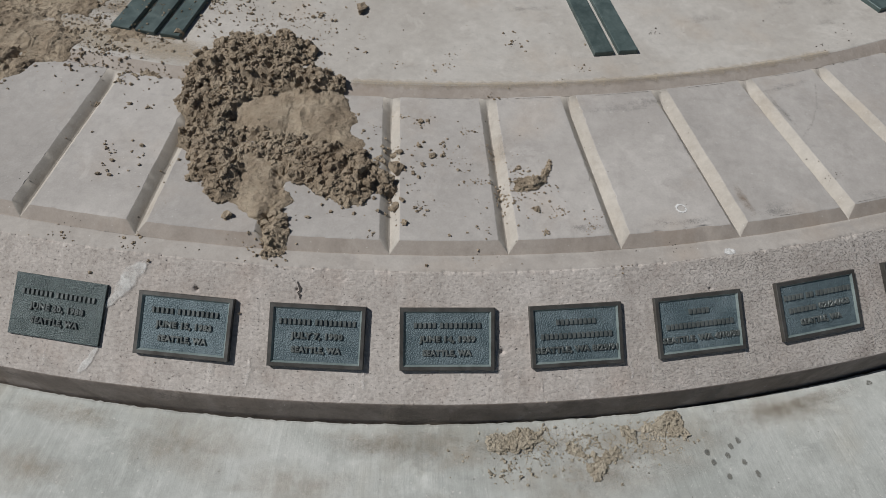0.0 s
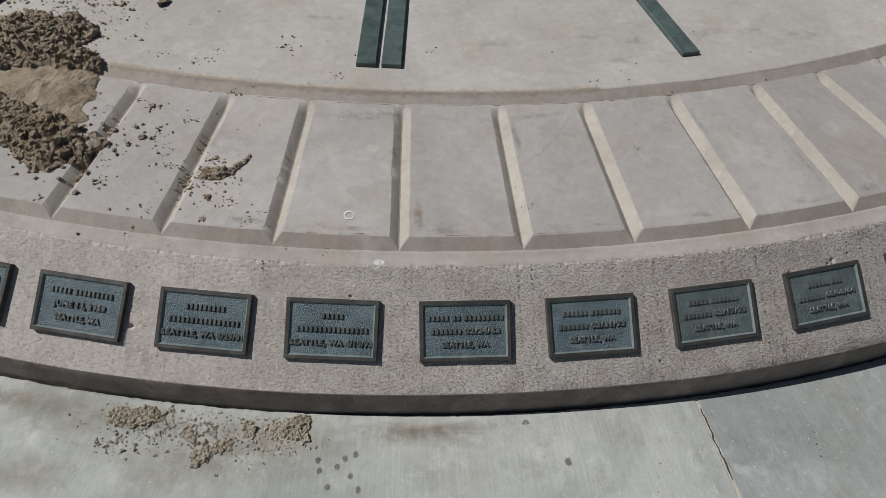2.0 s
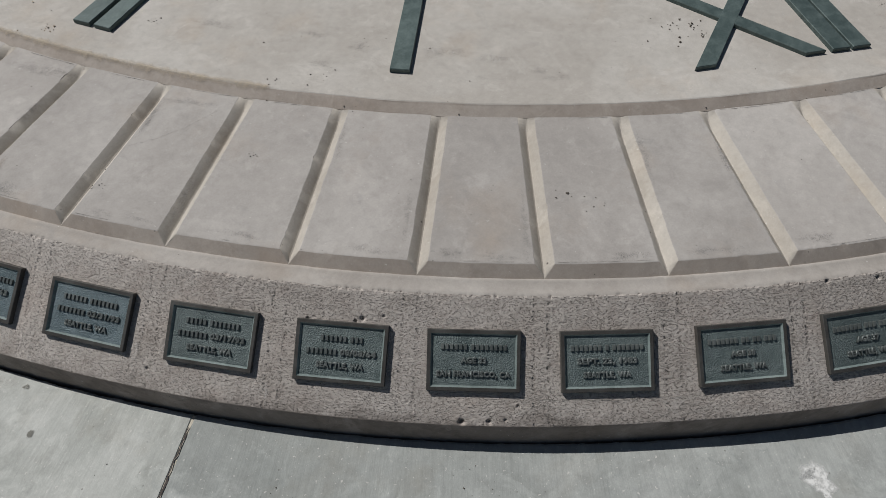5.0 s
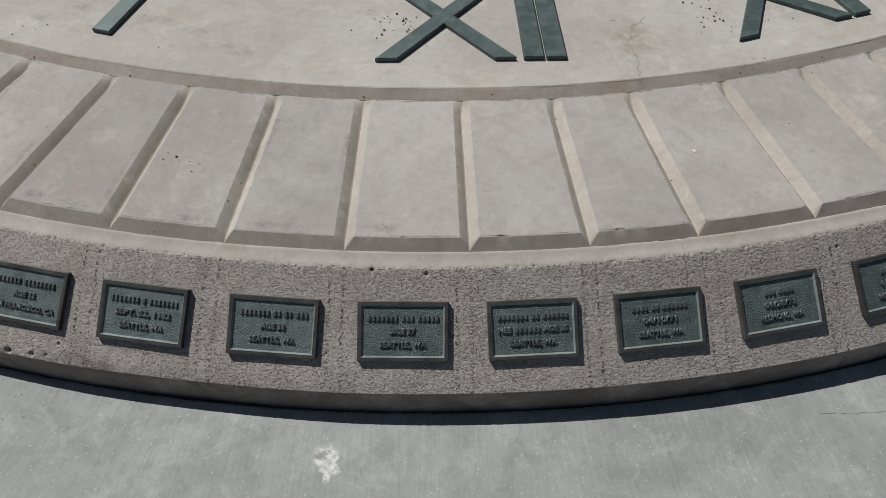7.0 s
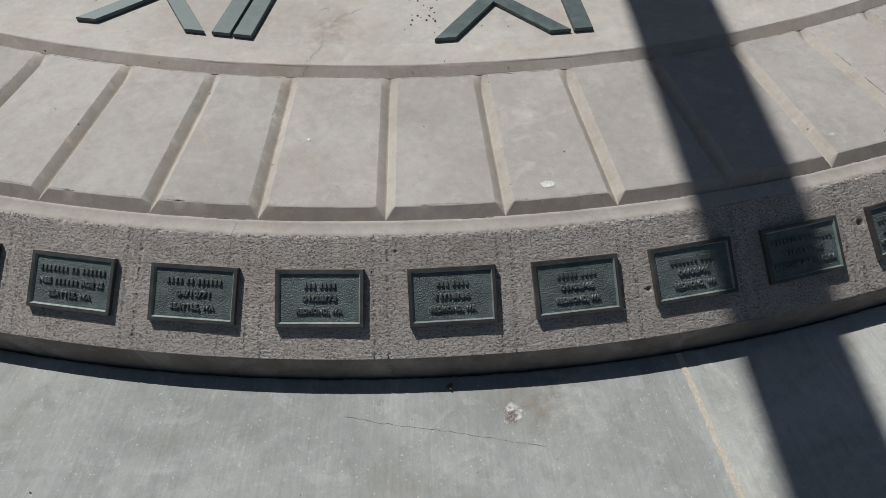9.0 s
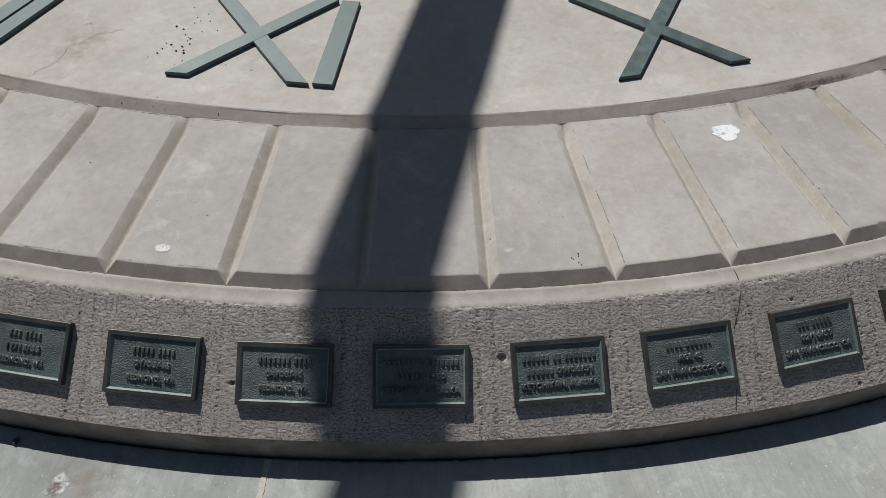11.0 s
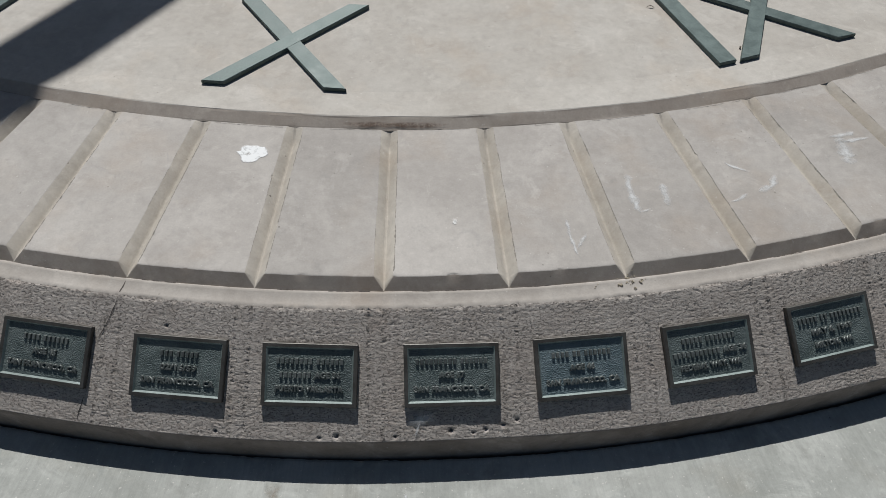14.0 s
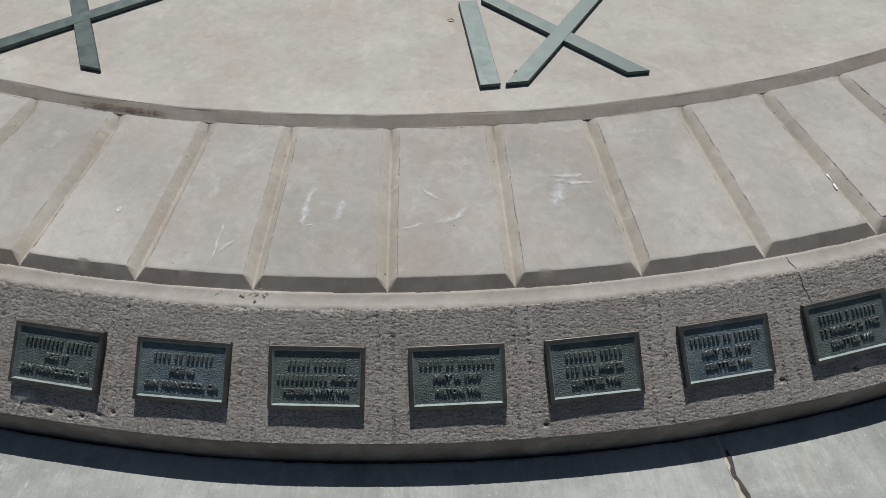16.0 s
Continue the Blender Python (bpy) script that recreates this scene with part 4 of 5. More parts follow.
def sand_patch(name, polys, step, label, seed, fray=0.035, crumbs=0, biggest=0.012, material=None):
    """polys: (outline of (k, r), height, clump height) that merge into one heap, with crumbs lying on its rough parts."""
    ks = [p[0] for poly, _, _ in polys for p in poly]
    rs = [p[1] for poly, _, _ in polys for p in poly]
    rm = sum(rs) / len(rs)
    a = np.arange((min(ks) - 0.3) * D, (max(ks) + 0.3) * D, step / rm)
    r = np.arange(min(rs) - 0.06, max(rs) + 0.06, step)
    R, A = np.meshgrid(r, a, indexing="ij")
    X, Y = A * rm, R
    h = np.full(R.shape, -0.02)
    harsh = np.zeros(R.shape)
    wob = (fractal(X / 0.07, Y / 0.07, 4, seed) - 0.5) * fray * 2.2
    clump = np.zeros(R.shape)
    for size, amp in ((0.050, 0.9), (0.026, 0.9), (0.0135, 0.5), (0.0075, 0.16)):
        warp = (vnoise(X / size * 0.7, Y / size * 0.7, seed + 31) - 0.5) * 0.9
        clump += amp * (1 - 2.2 * np.abs(vnoise(X / size + warp, Y / size - warp, seed + int(size * 9000)) - 0.5) - 0.45)
    for poly, high, rough in polys:
        d = inside(X, Y, [(k * D * rm, q) for k, q in poly]) + wob
        body = high * (1 - np.exp(-np.clip(d, 0, None) / 0.05)) * (0.55 + 0.9 * fractal(X / 0.10, Y / 0.10, 2, seed + 17))
        now = np.where(d > 0, body + rough * clump * np.clip(d / 0.015, 0.25, 1) + 0.0006, -0.02 + d)
        harsh = np.where((now > h) & (d > 0), rough, harsh)
        h = np.maximum(h, now)
    keep = h > 0.0003
    Z = base_height(R, A, 1 - np.clip(h / 0.010, 0, 0.9)) + np.maximum(h, -0.004)
    verts = np.stack([R * np.cos(A), R * np.sin(A), Z], -1).reshape(-1, 3)
    faces = grid_faces_np(*R.shape)
    faces = faces[keep.ravel()[faces].any(1)][:, ::-1]
    used = np.unique(faces)
    remap = np.zeros(len(verts), int)
    remap[used] = np.arange(len(used))
    V, F = verts[used].tolist(), remap[faces].tolist()
    if crumbs:
        rng = np.random.default_rng(seed)
        spots = np.flatnonzero((keep & (harsh > 0.004)).ravel())
        chosen = rng.choice(spots, crumbs)
        sizes = 0.0011 + (biggest - 0.0011) * rng.random(crumbs) ** 4.5
        jit = (rng.random((crumbs, 2)) - 0.5) * step
        cv, cf = lumps([(verts[c][0] + q[0], verts[c][1] + q[1], verts[c][2] + z * 0.25, z) for c, q, z in zip(chosen, jit, sizes)], seed + 2)
        off = len(V)
        V, F = V + cv, F + [[i + off for i in f] for f in cf]
    return tagged(mesh_object(name, V, F, material or M_SAND), label, "sand", kind="stuff")


def clods(name, spots, label, seed, material=None, lift=0.0):
    """spots: (k, r, spread along k, spread along r, count, smallest, largest) of loose lumps, joined."""
    rng = np.random.default_rng(seed)
    places = []
    for k, r, sk, sr, count, lo, hi in spots:
        # crumbs lie in small clusters, a few of them alone
        nests = [(rng.normal(k, sk), rng.normal(r, sr), 0.006 + 0.02 * rng.random()) for _ in range(max(1, count // 11))]
        for _ in range(count):
            size = lo + (0.72 * hi - lo) * rng.random() ** 3.2
            if count > 30 and rng.random() < 0.72:
                nk, nr, wide = nests[int(rng.integers(len(nests)))]
                kk, rr = rng.normal(nk, wide / (r * D)), rng.normal(nr, wide * 0.8)
            else:
                kk, rr = rng.normal(k, sk), rng.normal(r, sr)
            z = float(base_height(np.array([rr]), np.array([kk * D]))[0])
            places.append((rr * math.cos(kk * D), rr * math.sin(kk * D), z + lift + size * 0.55, size))
    V, F = lumps(places, seed)
    return tagged(mesh_object(name, V, F, material or M_SAND), label, "sand", kind="stuff")


# ---- marks, stains and cracks, each a thin worn layer with its own outline ----
def surface_point(k, r, lift):
    z = float(base_height(np.array([r]), np.array([k * D]))[0])
    return pol(r, k * D, z + lift)


def blot(name, k, r, w, h, material, label, category, seed=1, lift=0.0012, tilt=0.0, ragged=0.35):
    n, rings = 28, 5
    verts, faces = [surface_point(k, r, lift)], []
    for i in range(1, rings + 1):
        for j in range(n):
            t = 2 * math.pi * j / n
            q = 1 + ragged * noise.noise((math.cos(t) * 1.6 + seed * 7.3, math.sin(t) * 1.6, seed)) + ragged * 0.6 * noise.noise((math.cos(t) * 5 + seed, math.sin(t) * 5, 3.0))
            x, y = math.cos(t) * w / 2 * q * i / rings, math.sin(t) * h / 2 * q * i / rings
            x, y = x * math.cos(tilt) - y * math.sin(tilt), x * math.sin(tilt) + y * math.cos(tilt)
            verts.append(surface_point(k + x / (r * D), r - y, lift))
    for j in range(n):
        faces.append((0, 1 + j, 1 + (j + 1) % n))
    for i in range(rings - 1):
        for j in range(n):
            a, b = 1 + i * n + j, 1 + i * n + (j + 1) % n
            faces.append((a, a + n, b + n, b))
    uvs = [(1.0, 0.0)] + [(1 - i / rings, j / n) for i in range(1, rings + 1) for j in range(n)]
    return tagged(mesh_object(name, verts, faces, material, None, False, uvs), label, category)


def ribbon(name, path, width, material, label, category, lift=0.0012, jitter=0.0, seed=0, group=""):
    """A thin strip along (k, r) points."""
    rng = random.Random(seed)
    pts = []
    for (k0, r0), (k1, r1) in zip(path, path[1:]):
        n = max(2, int(math.hypot((k1 - k0) * D * r0, r1 - r0) / 0.012))
        pts += [(k0 + (k1 - k0) * i / n, r0 + (r1 - r0) * i / n) for i in range(n)]
    pts.append(path[-1])
    verts, faces, uvs = [], [], []
    for i, (k, r) in enumerate(pts):
        ka, ra = pts[max(0, i - 1)]
        kb, rb = pts[min(len(pts) - 1, i + 1)]
        dx, dy = (kb - ka) * D * r, rb - ra
        ln = math.hypot(dx, dy) or 1
        nx, ny = -dy / ln, dx / ln
        jx = rng.uniform(-jitter, jitter)
        wide = width * rng.uniform(0.5, 1.2) * (0.4 if i in (0, len(pts) - 1) else 1) / 2
        for s in (-1, 0, 1):
            verts.append(surface_point(k + (nx * (s * wide + jx)) / (r * D), r + ny * (s * wide + jx), lift))
            uvs.append((0.0 if s else (0.3 if i in (0, len(pts) - 1) else 1.0), 0.0))
    for i in range(len(pts) - 1):
        for s in (0, 1):
            faces.append((3 * i + s, 3 * i + s + 1, 3 * i + s + 4, 3 * i + s + 3))
    return tagged(mesh_object(name, verts, faces, material, None, False, uvs), label, category, group)


# ---- build ----
curb()
disc()
for k0, k1 in zip(JOINTS, JOINTS[1:] + [JOINTS[0] + 96]):
    slab(k0, k1)


def joint_strip(k, half, top):
    """Crumbling filler in a slab joint, of uneven width."""
    rng = random.Random(int(k * 100))
    bm = bmesh.new()
    rows, r = [], R_FOOT + 0.008
    while r < 9.99:
        w = [half * (0.72 + 0.5 * rng.random() + 0.25 * noise.noise((r * 11, k, s))) for s in (-1, 1)]
        a = k * D
        z = top + 0.0012 * noise.noise((r * 60, k, 2.0))
        rows.append([bm.verts.new(pol(r, a + x / r, h)) for x, h in ((-w[0], -0.004), (-w[0] * 0.7, z), (w[1] * 0.7, z), (w[1], -0.004))])
        r += 0.006 + 0.010 * rng.random() if r < 5.6 else 0.2
    for p, q in zip(rows, rows[1:]):
        for c in range(3):
            bm.faces.new((p[c], p[c + 1], q[c + 1], q[c]))
    part("joint_filler", bm, M_SEAL, pavement, "tan crumbling filler in the slab joint")


for k in JOINTS:
    joint_strip(k, 0.0105 if k == 18.873 else 0.0065 if k == 29.92 else 0.0045, 0.0016 if k == 18.873 else 0.0004 if k == 29.92 else -0.002)
gnomon()
B = STROKE_W + 0.0165
numeral("III", -1.3, 3.834, (-B, 0, B))
numeral("II", 19.31, 3.832, (-B / 2, B / 2))
numeral("I", 34.04, 3.828, (0,))
numeral("XII", 50.95, 3.821, (-0.051, 0.213, 0.281))
numeral("XI", 67.63, 3.831, (-0.036, 0.2155))
numeral("X", 86.84, 3.841, (-0.002,))
numeral("IX", 110.15, 3.839, (-0.209, 0.0465))
for k, text in enumerate(PLAQUES):
    plaque(k, [words(line) for line in text.split("|")], P_SHIFT.get(k, 0.0), random.uniform(-0.5, 0.5))

sand_patch("sand_heap", [
    ([(0.43, 3.868), (0.69, 3.79), (1.08, 3.77), (1.68, 3.765), (1.64, 3.85), (1.62, 3.90), (1.97, 3.965), (1.58, 4.022), (1.07, 4.061), (1.11, 4.121), (1.43, 4.16), (1.17, 4.215), (1.30, 4.298), (1.40, 4.396), (1.14, 4.42), (0.82, 4.34), (0.70, 4.275), (0.65, 4.177), (0.45, 4.08), (0.38, 3.981)], 0.030, 0.017),
    ([(0.90, 4.00), (1.43, 3.97), (1.92, 3.955), (2.20, 4.112), (2.32, 4.20), (1.9, 4.21), (1.42, 4.21), (0.95, 4.19)], 0.019, 0.0039),
    ([(1.43, 4.16), (1.72, 4.163), (2.1, 4.173), (2.34, 4.21), (2.58, 4.272), (2.60, 4.33), (2.36, 4.345), (2.24, 4.385), (1.9, 4.335), (1.79, 4.350), (1.5, 4.278), (1.17, 4.215)], 0.019, 0.017),
    ([(1.15, 4.23), (1.5, 4.24), (1.86, 4.330), (1.80, 4.395), (1.64, 4.425), (1.25, 4.41)], 0.018, 0.0034),
    ([(1.59, 4.40), (1.73, 4.391), (1.78, 4.467), (1.76, 4.52), (1.70, 4.52)], 0.010, 0.008),
], 0.0032, "heap of damp tan sand spilled over the dial panels", 3, 0.050, 4200, 0.0100)
sand_patch("sand_clump", [
    ([(3.66, 4.335), (3.69, 4.300), (3.78, 4.288), (3.90, 4.283), (3.96, 4.255), (4.03, 4.228), (4.06, 4.245), (4.03, 4.275), (3.95, 4.312), (3.86, 4.330)], 0.014, 0.010),
], 0.0025, "small ridge of damp sand clods on a panel", 6, 0.012, 260, 0.0055)
sand_patch("sand_drift", [
    ([(-2.6, 3.72), (-1.6, 3.78), (-1.1, 3.87), (-0.95, 3.95), (-1.25, 4.02), (-1.55, 4.14), (-2.6, 4.22)], 0.009, 0.008),
    ([(-0.2, 3.965), (0.1, 3.96), (0.50, 3.968), (0.48, 4.000), (-0.15, 4.005)], 0.006, 0.008),
    ([(-0.75, 3.815), (-0.30, 3.825), (0.02, 3.80), (0.06, 3.835), (-0.30, 3.865), (-0.8, 3.86)], 0.005, 0.006),
    ([(-2.6, 3.55), (-1.7, 3.62), (-1.2, 3.70), (-1.2, 3.80), (-2.6, 3.80)], 0.004, 0.006),
], 0.0045, "thin drift of tan sand over the disc's edge", 8, 0.055, 900, 0.005)
sand_patch("sand_spill", [
    ([(3.36, 4.85), (3.75, 4.845), (3.8, 4.875), (3.4, 4.89)], 0.0022, 0.0062),
    ([(4.28, 4.84), (4.5, 4.825), (4.75, 4.83), (4.78, 4.87), (4.6, 4.895), (4.36, 4.885)], 0.005, 0.0075),
    ([(3.95, 4.89), (4.3, 4.875), (4.4, 4.91), (4.1, 4.94)], 0.0008, 0.0055),
    ([(3.38, 4.91), (3.55, 4.905), (3.55, 4.94), (3.4, 4.94)], 0.0008, 0.0052),
], 0.003, "small crumbled spill of sand on the pavement", 12, 0.055, 1300, 0.0055, M_SAND_DRY)
clods("sand_clods", [
    (2.2, 4.30, 0.28, 0.06, 240, 0.0013, 0.011), (1.2, 4.12, 0.5, 0.2, 420, 0.001, 0.006), (0.7, 3.76, 0.8, 0.07, 360, 0.001, 0.0055), (0.3, 3.60, 0.45, 0.06, 420, 0.001, 0.006), (-0.7, 3.90, 0.5, 0.05, 420, 0.001, 0.007), (-1.2, 3.68, 0.35, 0.10, 300, 0.001, 0.006),
    (-1.0, 3.85, 0.6, 0.13, 420, 0.001, 0.007), (3.0, 4.25, 0.5, 0.14, 240, 0.0010, 0.005), (3.85, 4.31, 0.12, 0.03, 90, 0.0013, 0.005), (3.56, 4.33, 0.03, 0.05, 45, 0.0015, 0.006), (3.82, 4.393, 0.012, 0.004, 6, 0.004, 0.008), (3.97, 4.40, 0.05, 0.012, 30, 0.0012, 0.004), (3.85, 4.465, 0.015, 0.006, 14, 0.0015, 0.005), (4.26, 4.44, 0.05, 0.02, 40, 0.001, 0.0035),
    (0.0, 4.15, 0.45, 0.13, 70, 0.0015, 0.007), (1.66, 4.46, 0.06, 0.03, 50, 0.002, 0.006), (0.0, 3.98, 0.5, 0.02, 110, 0.0015, 0.007),
    (2.7, 3.75, 0.8, 0.12, 60, 0.001, 0.0045), (2.55, 4.33, 0.04, 0.08, 14, 0.004, 0.012), (1.0, 4.53, 1.3, 0.02, 40, 0.0015, 0.005), (4.6, 3.80, 0.5, 0.12, 40, 0.001, 0.005),
], "loose damp sand clods scattered on the concrete", 4)
clods("sand_clod", [(1.60, 3.83, 0.004, 0.002, 1, 0.016, 0.030), (2.08, 3.605, 0.004, 0.002, 1, 0.011, 0.020), (0.02, 3.816, 0.004, 0.002, 1, 0.013, 0.024), (2.64, 4.262, 0.006, 0.003, 2, 0.012, 0.022), (2.63, 4.375, 0.006, 0.004, 2, 0.010, 0.020), (1.30, 4.444, 0.010, 0.004, 3, 0.007, 0.015), (0.51, 3.821, 0.01, 0.004, 2, 0.008, 0.016), (0.70, 3.795, 0.01, 0.004, 2, 0.008, 0.016), (1.57, 3.654, 0.10, 0.02, 26, 0.001, 0.009), (1.26, 3.559, 0.14, 0.02, 30, 0.001, 0.009), (2.86, 4.083, 0.05, 0.01, 24, 0.001, 0.007), (3.07, 4.176, 0.02, 0.015, 16, 0.001, 0.007), (3.59, 3.985, 0.04, 0.005, 14, 0.001, 0.008), (3.36, 4.303, 0.10, 0.006, 26, 0.001, 0.005)], "larger damp sand clods lying on the concrete", 27)
clods("sand_crumbs", [(-0.62, 3.62, 0.10, 0.12, 90, 0.001, 0.005), (-0.35, 3.72, 0.10, 0.09, 50, 0.001, 0.005), (-0.08, 3.66, 0.08, 0.10, 30, 0.001, 0.0045)], "sand crumbs lying on the bronze numeral", 15, None, NUM_T)
clods("sand_crumbs", [
    (4.15, 4.88, 0.32, 0.03, 520, 0.0009, 0.0045), (4.55, 4.86, 0.12, 0.02, 300, 0.001, 0.005), (3.55, 4.87, 0.15, 0.02, 260, 0.0009, 0.005), (3.48, 4.925, 0.06, 0.012, 70, 0.0012, 0.006), (4.81, 4.866, 0.02, 0.006, 6, 0.005, 0.010), (26.5, 4.514, 0.10, 0.005, 40, 0.0012, 0.005),
], "sand crumbs on the pavement by the curb", 5, M_SAND_DRY)

# ---- marks on the concrete ----
blot("paint_patch", 23.15, 4.096, 0.090, 0.060, M_PAINT, "worn white paint patch on a grey concrete panel", "paint mark", 2, ragged=0.55)
ribbon("bird_dropping", [(5.045 + 0.042 * math.cos(0.52 * i), 4.420 + 0.0125 * math.sin(0.52 * i)) for i in range(13)], 0.006, M_DROPPING, "small white ring of a bird dropping on a panel", "bird dropping", seed=3)
blot("bird_dropping", 5.32, 4.545, 0.034, 0.022, M_DROPPING, "pale bird dropping on the curb ledge", "bird dropping", 4, ragged=0.2)
blot("bird_dropping", 17.93, 4.436, 0.042, 0.028, M_DROPPING, "white bird dropping near the panel's outer edge", "bird dropping", 5, ragged=0.2)
blot("bird_dropping", 15.76, 4.246, 0.014, 0.012, M_DROPPING, "tiny white bird dropping on a concrete panel", "bird dropping", 6)
blot("bird_dropping", 20.72, 4.418, 0.034, 0.022, M_CHALK, "faint pale bird dropping on a concrete panel", "bird dropping", 7)
blot("bird_dropping", 25.12, 4.323, 0.014, 0.022, M_DROPPING, "tiny white bird dropping on a concrete panel", "bird dropping", 8)
blot("bird_dropping", 12.48, 4.938, 0.070, 0.085, M_DROPPING, "dried white splash on the pavement slab", "bird dropping", 9, ragged=0.8)
blot("bird_dropping", 12.42, 4.918, 0.040, 0.030, M_CHALK, "dried white splash on the pavement slab", "bird dropping", 10, ragged=0.8)
blot("bird_dropping", 24.51, 4.922, 0.016, 0.046, M_DROPPING, "narrow white dropping on the pavement slab", "bird dropping", 11, ragged=0.3)
blot("chipped_spot", 17.45, 4.917, 0.055, 0.060, M_DROPPING, "pale chipped spot in the pavement slab", "chip", 12, ragged=0.4)
blot("chip_core", 17.44, 4.922, 0.036, 0.040, M_SOOT, "brown core of the chipped spot", "chip", 13, lift=0.002, ragged=0.5)
blot("rust_stain", 17.62, 4.90, 0.26, 0.16, M_BLOOM, "faint rusty stain on the pavement by the curb", "stain", 14, ragged=0.5)
blot("rust_stain", 24.75, 3.979, 0.20, 0.016, M_SOOT, "dark brown stain on the disc's edge", "stain", 15, lift=0.0045, ragged=0.4)
blot("rust_stain", 24.30, 3.978, 0.16, 0.014, M_SOOT, "dark brown stain on the disc's edge", "stain", 16, lift=0.0045, ragged=0.4)
blot("rust_stain", 5.62, 4.420, 0.026, 0.12, M_STAIN, "brown rust stain in a groove", "stain", 17, lift=0.003, ragged=0.3)
blot("rust_stain", 15.78, 3.76, 0.16, 0.26, M_BLOOM, "faint rusty stain along a crack in the disc", "stain", 18, ragged=0.6)
blot("rust_stain", 23.75, 4.890, 0.035, 0.07, M_STAIN, "rusty specks on the pavement slab", "stain", 19, ragged=0.8)
for i, (k, r, w, h) in enumerate(((-0.6, 4.90, 0.30, 0.14), (0.2, 4.98, 0.26, 0.12), (0.3, 4.845, 0.30, 0.06), (2.0, 4.96, 0.30, 0.12), (3.7, 4.86, 0.30, 0.09), (5.6, 4.845, 0.45, 0.06), (3.0, 5.02, 0.22, 0.10))):
    blot("sand_stain", k, r, w, h, M_SANDY, "brownish sand stain on the pavement", "stain", 90 + i, ragged=0.6)
for i, (k, r, w, h) in enumerate(((3.1, 4.87, 0.50, 0.13), (4.5, 4.89, 0.55, 0.16), (5.7, 4.855, 0.40, 0.10), (4.0, 4.95, 0.45, 0.14))):
    blot("sand_stain", k, r, w, h, M_SANDY, "dusty tan film of sand on the pavement", "stain", 140 + i, ragged=0.5)
blot("sand_stain", 1.2, 4.888, 0.36, 0.16, M_SANDY, "brownish sand stain on the pavement", "stain", 20, ragged=0.5)
blot("sand_stain", 2.65, 4.85, 0.34, 0.09, M_SANDY, "brownish sand stain on the pavement", "stain", 21, ragged=0.5)
for i, (dk, dr) in enumerate(((0, 0), (0.10, 0.02), (-0.12, 0.01), (0.05, -0.02), (-0.05, 0.045), (0.16, 0.05), (-0.14, -0.015), (0.12, -0.03))):
    blot("damp_spot", 5.07 + dk, 4.935 + dr, 0.014, 0.018, M_DAMP, "small dark oily spot on the pavement", "stain", 30 + i, ragged=0.3)
blot("damp_spot", 6.45, 4.833, 0.020, 0.015, M_DAMP, "small dark oily spot on the pavement", "stain", 40, ragged=0.3)
blot("damp_spot", 6.71, 4.936, 0.018, 0.022, M_DAMP, "small dark oily spot on the pavement", "stain", 41, ragged=0.3)
for i, (k, r, w, h) in enumerate(((10.91, 3.83, 0.09, 0.03), (10.7, 3.80, 0.06, 0.03), (8.5, 3.72, 0.10, 0.05), (7.9, 3.68, 0.09, 0.05), (8.1, 3.82, 0.08, 0.03))):
    blot("grey_scuff", k, r, w, h, M_DAMP_FAINT, "faint grey scuff on the smooth disc", "stain", 50 + i, ragged=0.7)
for i, (k, r, w, h) in enumerate(((-1.2, 3.86, 0.55, 0.20), (-0.4, 3.89, 0.50, 0.13), (0.15, 3.90, 0.30, 0.12), (-1.9, 3.74, 0.6, 0.22), (-0.9, 3.74, 0.35, 0.12))):
    blot("sand_film", k, r, w, h, M_FILM, "thin film of dry sand on the smooth disc", "stain", 120 + i, ragged=0.6)
ribbon("sand_film", [(2.1 + 0.4 * i, 3.952) for i in range(15)], 0.036, M_FILM, "thin film of dry sand along the disc's edge", "stain", lift=0.0028, seed=130)
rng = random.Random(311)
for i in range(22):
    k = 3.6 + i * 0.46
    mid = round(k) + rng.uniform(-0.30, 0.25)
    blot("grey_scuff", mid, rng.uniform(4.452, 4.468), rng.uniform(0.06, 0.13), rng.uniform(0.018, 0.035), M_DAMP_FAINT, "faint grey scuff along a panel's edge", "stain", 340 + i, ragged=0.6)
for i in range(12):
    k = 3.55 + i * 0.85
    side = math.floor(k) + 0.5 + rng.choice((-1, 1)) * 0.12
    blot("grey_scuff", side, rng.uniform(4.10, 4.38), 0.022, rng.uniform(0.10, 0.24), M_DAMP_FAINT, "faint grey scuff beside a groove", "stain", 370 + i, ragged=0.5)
for i, (k, r, w, h) in enumerate(((5.1, 4.05, 0.20, 0.05), (5.3, 4.03, 0.12, 0.04), (6.9, 4.04, 0.15, 0.04), (9.6, 3.72, 0.16, 0.06), (10.2, 3.74, 0.12, 0.05), (6.6, 3.70, 0.14, 0.05), (4.2, 3.58, 0.18, 0.05))):
    blot("grey_scuff", k, r, w, h, M_DAMP_FAINT, "faint grey scuff on the concrete", "stain", 390 + i, ragged=0.8)
